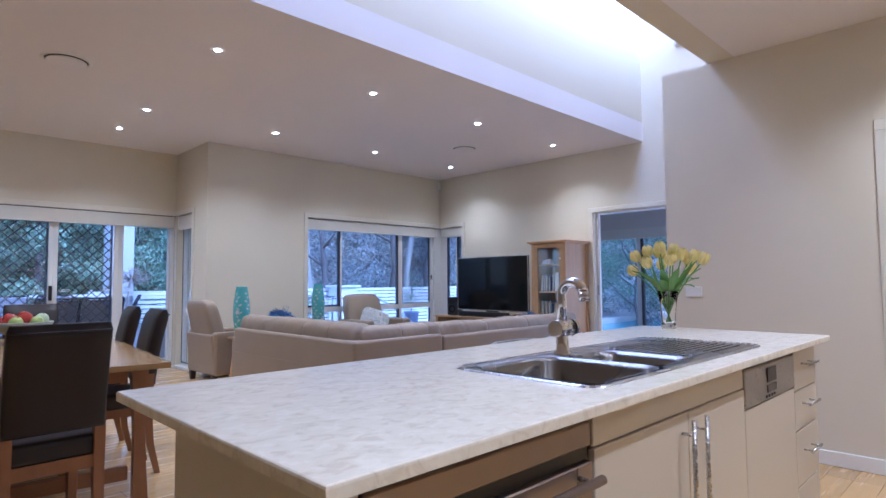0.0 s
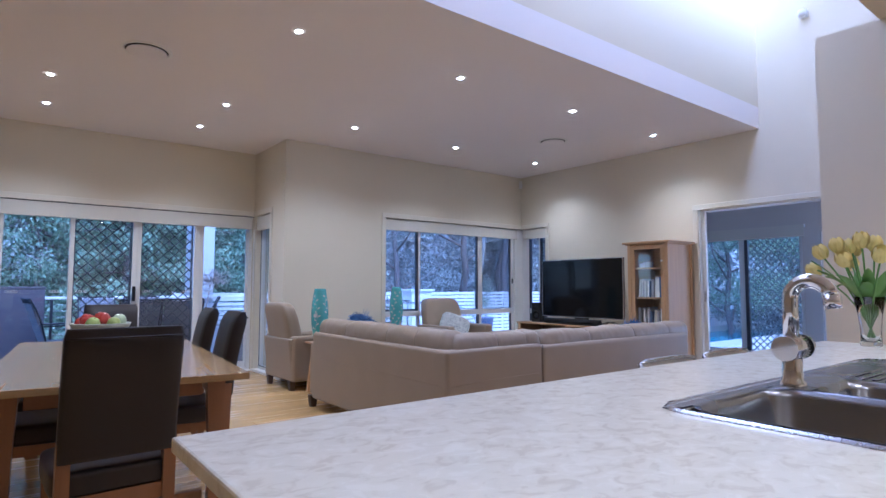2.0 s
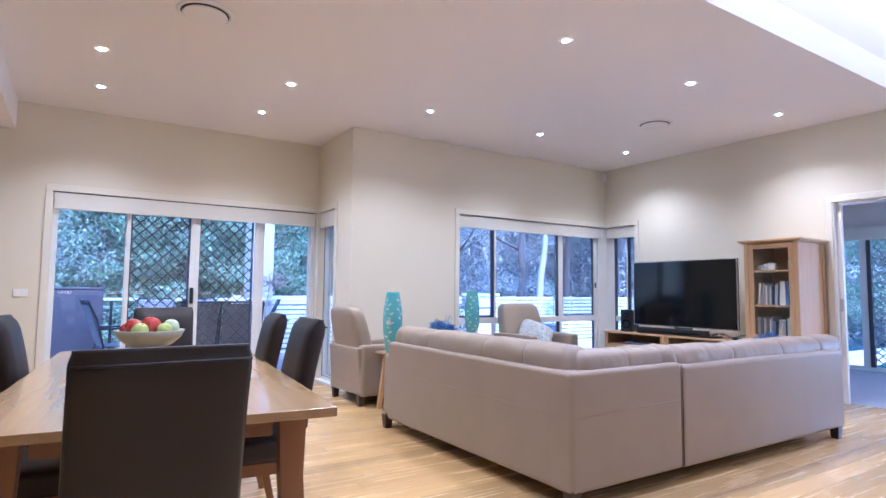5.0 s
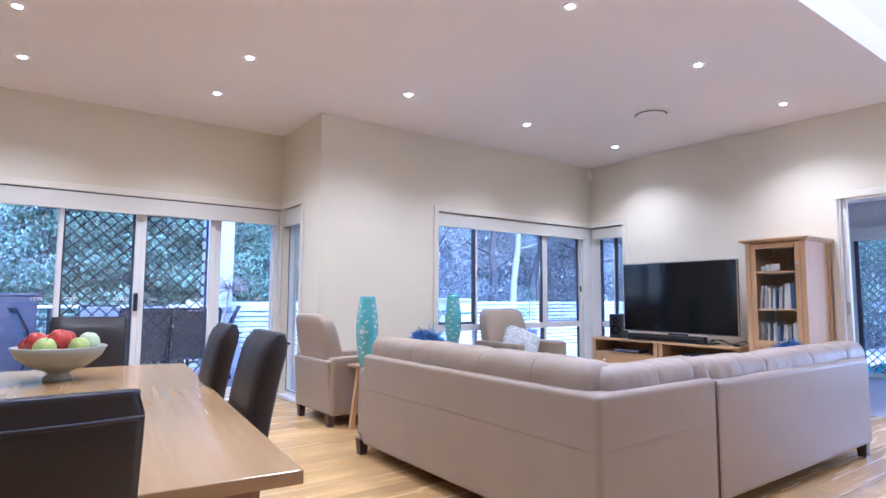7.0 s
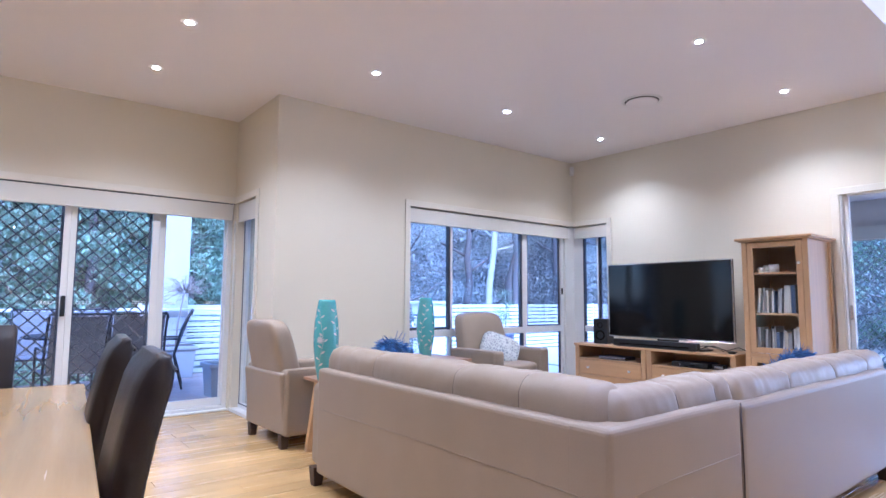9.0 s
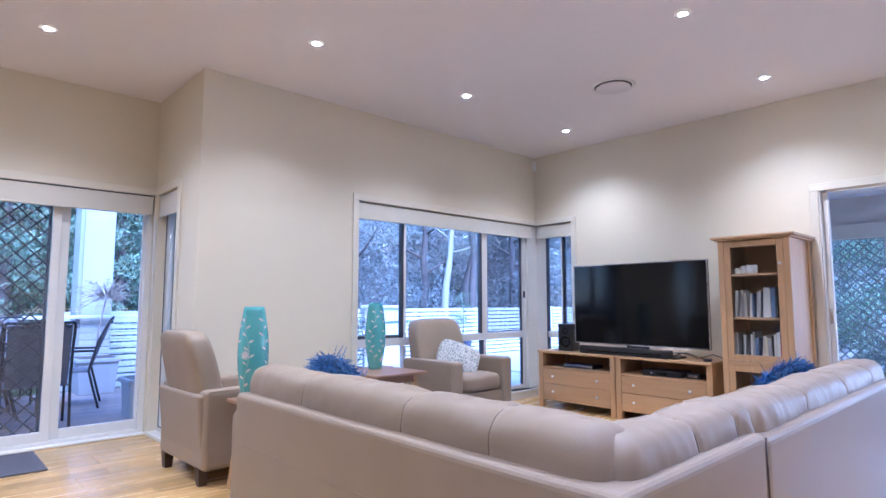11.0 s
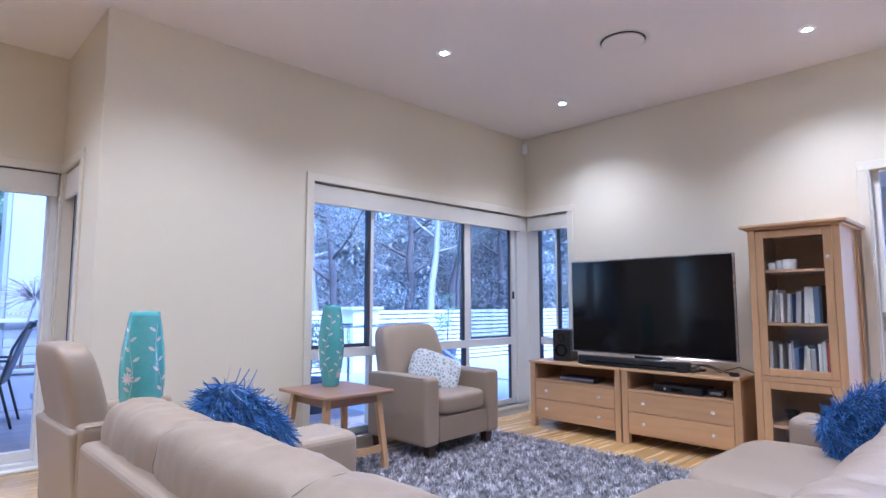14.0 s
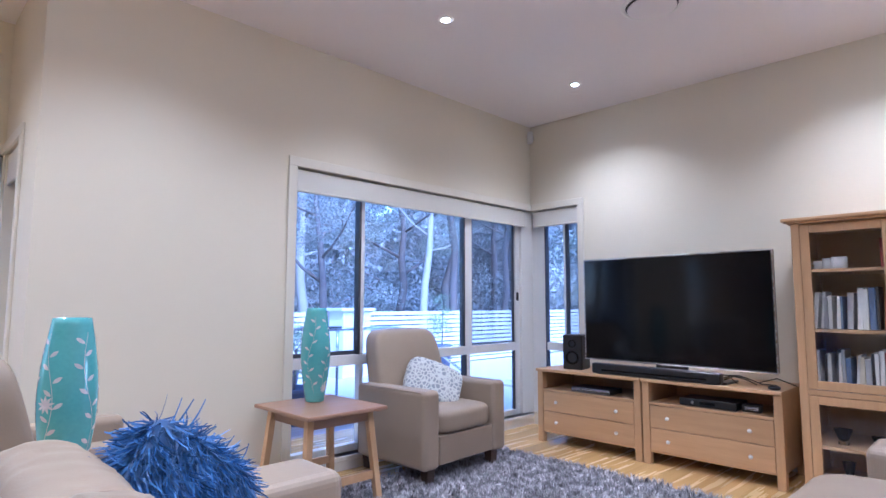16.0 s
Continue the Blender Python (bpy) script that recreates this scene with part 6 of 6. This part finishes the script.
# ---- plants and trees ----
M_LEAF = mat("eucalypt_leaf", (0.26, 0.285, 0.265), 0.7, var=0.3, scale=0.6, c2=(0.34, 0.37, 0.34), island=0.3, spec=0.25)
M_FIR = mat("conifer_leaf", (0.165, 0.235, 0.165), 0.7, var=0.3, scale=0.5, c2=(0.23, 0.31, 0.215), island=0.4, spec=0.25)
M_DARKLEAF = mat("dark_foliage", (0.20, 0.22, 0.22), 0.75, var=0.3, scale=0.5, c2=(0.26, 0.28, 0.28), island=0.3, spec=0.25)
M_BARK = mat("grey_bark", (0.15, 0.13, 0.13), 0.85, var=0.3, scale=5, bump=0.6, bscale=20, stretch=(1, 1, 0.3))
M_GUM = mat("white_gum_bark", (0.36, 0.35, 0.34), 0.7, var=0.2, scale=3, bump=0.2, bscale=14, stretch=(1, 1, 0.3))


def leaves(centres, radii, per, size, seed, droop=0.3):
    """Many small leaf blades scattered round clump centres, as vertices and faces."""
    per, size = int(per * 2.4), size * 0.52
    r = np.random.RandomState(seed)
    c = np.repeat(np.array(centres), per, 0)
    q = np.repeat(np.array(radii), per, 0)[:, None]
    n = len(c)
    d = r.normal(size=(n, 3))
    d /= np.linalg.norm(d, axis=1)[:, None]
    p = c + d * q * (r.uniform(0.15, 1, (n, 1)) ** 0.6) * np.array([1, 1, 0.75])
    along = r.normal(size=(n, 3)) + np.array([0, 0, -droop * 2])
    along /= np.linalg.norm(along, axis=1)[:, None]
    side = np.cross(along, r.normal(size=(n, 3)))
    side /= np.linalg.norm(side, axis=1)[:, None] + 1e-9
    s = size * r.uniform(0.5, 1.3, (n, 1))
    v = np.empty((n, 4, 3))
    v[:, 0], v[:, 1], v[:, 2], v[:, 3] = p - along * s, p + side * s * 0.38, p + along * s, p - side * s * 0.38
    return v.reshape(-1, 3), np.arange(4 * n).reshape(-1, 4)


def leaf_mesh(name, parent, v, f, material, stuff=False):
    me = bpy.data.meshes.new(name)
    me.from_pydata(v.tolist(), [], f.tolist())
    me.materials.append(material)
    ob = new(name, me)
    if parent is not None:
        ob.parent = parent
    if stuff:
        ob["kind"] = "stuff"
    return ob


def tree(x, y, h, spread, seed, bark, leaf, label, first=0.35, per=150, size=0.13, lean=0.0, thick=0.02, z0=-0.8, limbs=9):
    r = random.Random(seed)
    t = thing("tree", label, "tree", pose(x, y, z0))
    bm = bmesh.new()
    trunk = [Vector((lean * h * k / 8 + r.uniform(-0.02, 0.02) * h * (k > 0), r.uniform(-0.02, 0.02) * h * (k > 0), h * 0.92 * k / 8)) for k in range(9)]
    tube(trunk, 0.1, 9, bm=bm, radii=[thick * h * (1 - 0.75 * k / 8) for k in range(9)])
    tips, rad = [], []
    for i in range(limbs):
        k = first + (0.98 - first) * (i + r.random() * 0.6) / limbs
        base = trunk[0].lerp(trunk[-1], k)
        idx = min(7, int(k * 8))
        base = trunk[idx].lerp(trunk[idx + 1], k * 8 - idx)
        a = 2.4 * i + r.uniform(-0.4, 0.4)
        ln = spread * (1.1 - 0.6 * abs(k - 0.55)) * r.uniform(0.7, 1.1)
        d = Vector((math.cos(a), math.sin(a), r.uniform(0.25, 0.75)))
        pts = [base]
        for s in range(4):
            d = (d + Vector((r.uniform(-0.3, 0.3), r.uniform(-0.3, 0.3), r.uniform(-0.15, 0.3)))).normalized()
            pts.append(pts[-1] + d * ln / 4)
        r0 = thick * h * 0.42 * (1.1 - k)+0.008
        tube(pts, 0.03, 6, bm=bm, radii=[r0 * (1 - 0.2 * s) for s in range(5)])
        for s in (2, 3, 4):
            for _ in range(2):
                e = pts[s] + Vector((r.uniform(-1, 1), r.uniform(-1, 1), r.uniform(-0.4, 0.7))) * spread * 0.28
                tube([pts[s], pts[s].lerp(e, 0.5) + Vector((0, 0, 0.05)), e], 0.01, 4, bm=bm, radii=[r0 * 0.4, r0 * 0.25, 0.006])
                tips.append(tuple(e))
                rad.append(spread * r.uniform(0.16, 0.34))
    part("trunk", bm, bark, t)
    v, f = leaves(tips, rad, per, size, seed)
    leaf_mesh("crown", t, v, f, leaf)
    return t


def conifer(x, y, h, spread, seed, label, z0=-3.0):
    r = random.Random(seed)
    t = thing("tree", label, "tree", pose(x, y, z0))
    bm = tube([(0, 0, 0), (0.05, 0, h * 0.5), (0, 0, h)], 0.1, 8, radii=[0.16, 0.1, 0.02])
    tips, rad = [], []
    for i in range(70):
        k = (i + r.random()) / 70
        a = 2.4 * i
        ln = spread * (1 - k * 0.75) * r.uniform(0.75, 1.1)
        z = h * (0.06 + 0.94 * k)
        e = Vector((math.cos(a) * ln, math.sin(a) * ln, z - 0.12 * ln))
        tube([(0, 0, z), e * 0.55 + Vector((0, 0, z * 0.45 + 0.05)), e], 0.02, 4, bm=bm, radii=[0.03, 0.02, 0.008])
        for s in (0.35, 0.6, 0.82, 1.0):
            tips.append((e.x * s, e.y * s, z - 0.12 * ln * s))
            rad.append(0.22 + 0.16 * spread * r.random())
    part("trunk", bm, M_BARK, t)
    v, f = leaves(tips, rad, 62, 0.10, seed, 0.5)
    leaf_mesh("crown", t, v, f, M_FIR)
    return t


# behind the deck
for i, (x, y, h, s) in enumerate(((0.9, 16.6, 8.5, 2.2), (2.6, 16.0, 9.5, 2.3), (4.6, 16.4, 9.0, 2.3), (6.2, 18.4, 9.5, 2.4), (3.6, 19.5, 11.0, 2.8), (-2.6, 19.5, 9.5, 2.4))):
    conifer(x, y, h, s, 40 + i, "dense dark green conifer behind the deck")
tree(-0.6, 17.2, 8.5, 3.2, 61, M_GUM, M_LEAF, "grey green gum tree behind the deck", 0.3, 260, 0.07, z0=-3)
tree(-3.4, 16.5, 8.0, 3.2, 62, M_GUM, M_LEAF, "grey green gum tree behind the deck", 0.3, 260, 0.07, z0=-3)
tree(1.6, 20.0, 10.0, 3.6, 63, M_BARK, M_LEAF, "grey green gum tree behind the deck", 0.3, 220, 0.085, z0=-3)
# behind the fence
tree(10.1, 15.6, 7.5, 2.7, 71, M_BARK, M_DARKLEAF, "spreading dark tree behind the pool fence", 0.25, 190, 0.065, lean=-0.03, thick=0.016)
tree(14.6, 17.6, 10.5, 2.8, 72, M_GUM, M_LEAF, "tall gum tree with a pale trunk behind the fence", 0.35, 220, 0.07, lean=0.20, thick=0.015)
tree(16.3, 17.4, 11.0, 2.0, 73, M_BARK, M_DARKLEAF, "tall dark trunked gum behind the fence", 0.5, 170, 0.07, thick=0.015)
tree(17.0, 18.2, 11.0, 2.2, 74, M_BARK, M_DARKLEAF, "tall dark trunked gum behind the fence", 0.5, 170, 0.07, thick=0.017)
tree(19.0, 17.2, 10.5, 2.4, 75, M_BARK, M_DARKLEAF, "tall dark trunked gum behind the fence", 0.4, 170, 0.07, thick=0.014)
tree(21.0, 18.5, 11.0, 2.8, 76, M_BARK, M_DARKLEAF, "tall dark trunked gum behind the fence", 0.4, 160, 0.08)
tree(9.6, 22.0, 11.0, 3.2, 77, M_BARK, M_LEAF, "tall gum tree standing further back", 0.3, 170, 0.09)
tree(14.5, 24.0, 12.0, 3.6, 78, M_GUM, M_LEAF, "tall gum tree standing further back", 0.3, 170, 0.09)
tree(20.5, 25.0, 12.0, 3.8, 79, M_BARK, M_LEAF, "tall gum tree standing further back", 0.3, 170, 0.09)
tree(26.5, 24.0, 12.0, 3.8, 80, M_BARK, M_LEAF, "tall gum tree standing further back", 0.3, 170, 0.09)
tree(24.0, 14.6, 8.5, 2.8, 83, M_BARK, M_LEAF, "gum tree beside the pool yard", 0.2, 190, 0.07)
# outside the sunroom
for i, (x, y) in enumerate(((18.4, 7.6), (18.8, 9.6), (18.6, 11.8), (18.0, 5.6))):
    tree(x, y, 5.2, 2.2, 90 + i, M_BARK, M_FIR, "leafy green tree outside the sunroom", 0.12, 230, 0.06, limbs=12)


def potted_shrub(m, label, seed, h=0.5, spread=0.36):
    p = thing("potted_shrub", label, "potted plant", m, "potted shrubs by the fence")
    part("pot", lathe([(0, 0), (0.16, 0), (0.21, 0.42), (0.225, 0.43), (0.225, 0.47), (0.20, 0.47), (0.19, 0.42), (0, 0.41)], 24), mat("blue_grey_pot", (0.10, 0.12, 0.20), 0.4, var=0.1), p)
    part("stem", tube([(0, 0, 0.41), (0.02, 0, 0.41 + h)], 0.014, 6), M_BARK, p)
    r = random.Random(seed)
    c = [(r.uniform(-1, 1) * spread * 0.6, r.uniform(-1, 1) * spread * 0.6, 0.5 + h * r.uniform(0.3, 1.2)) for _ in range(12)]
    v, f = leaves(c, [spread * 0.5] * 12, 45, 0.035, seed)
    leaf_mesh("foliage", p, v, f, M_FIR)


potted_shrub(pose(5.55, 9.2, -0.16), "blue grey pot with a round green shrub", 5, 0.45)
potted_shrub(pose(7.0, 11.9, GZ - 0.006), "blue grey pot with a small green shrub", 6, 0.35)
potted_shrub(pose(10.9, 12.45, GZ - 0.006), "blue grey pot with a slim green shrub", 7, 0.8, 0.3)

# bush and distance
r7 = np.random.RandomState(77)
# leaf colour paled and greyed to paint in the haze of distance
M_HAZE = mat("hazed_foliage", (0.33, 0.345, 0.35), 0.8, var=0.25, scale=0.4, c2=(0.40, 0.415, 0.42), island=0.3, spec=0.2)
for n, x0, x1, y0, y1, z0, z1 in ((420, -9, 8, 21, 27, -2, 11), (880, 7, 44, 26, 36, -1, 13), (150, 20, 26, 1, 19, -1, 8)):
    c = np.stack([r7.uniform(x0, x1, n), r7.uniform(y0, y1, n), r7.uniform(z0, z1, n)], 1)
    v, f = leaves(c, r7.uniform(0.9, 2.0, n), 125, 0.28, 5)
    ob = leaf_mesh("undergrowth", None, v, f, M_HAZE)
    tagged(ob, "tangle of leafy bush behind the trees, paled by painted haze", "bush", kind="stuff")

# added backdrop strip, haze painted in as pale blue-grey, fills gaps between trees
haze_strip = bmesh.new()
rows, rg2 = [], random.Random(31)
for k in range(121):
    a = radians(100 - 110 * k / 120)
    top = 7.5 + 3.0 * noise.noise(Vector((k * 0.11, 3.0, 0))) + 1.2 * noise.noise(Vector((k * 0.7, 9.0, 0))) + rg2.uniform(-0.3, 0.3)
    rows.append([haze_strip.verts.new((58 * math.cos(a), 58 * math.sin(a), z)) for z in (-1.0, top * 0.5, top)])
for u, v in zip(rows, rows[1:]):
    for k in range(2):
        haze_strip.faces.new((u[k], u[k + 1], v[k + 1], v[k])).smooth = True
setting("backdrop", haze_strip, mat("painted_haze", (0.34, 0.36, 0.40), 0.9, var=0.3, scale=0.5, bump=0.4, bscale=3, c2=(0.46, 0.48, 0.52)), "added pale backdrop with painted haze far behind the trees", "distance")

# ---- floor boards ----
FLOOR = tagged(thing("floor", "honey coloured polished timber floorboards", "floor"), kind="structure")
BW = 0.135
rf = random.Random(12)
lengths = (1.2, 1.8, 2.4)
shared = {}
y = SY
while y < YS - 0.01:
    w = min(BW, YS - y)
    x = WX
    x -= rf.choice((0.0, 0.5, 0.9, 1.3))
    while x < XE + T:
        ln = rf.choice(lengths)
        a, b = max(x, WX), min(x + ln, XE + (T if DOOR[0] < y < DOOR[1] else 0.0))
        if b - a > 0.02:
            key = (round(b - a, 3), round(w, 3))
            if key not in shared:
                ob = part("board", bx(0, 0, -0.021, key[0] - 0.0012, key[1] - 0.0012, 0.0, 0.0012, 1), M_BOARD, FLOOR)
                shared[key] = ob.data
            else:
                ob = new("board", shared[key])
                ob.parent = FLOOR
            ob.location = (a, y, 0)
        x += ln
    y += w
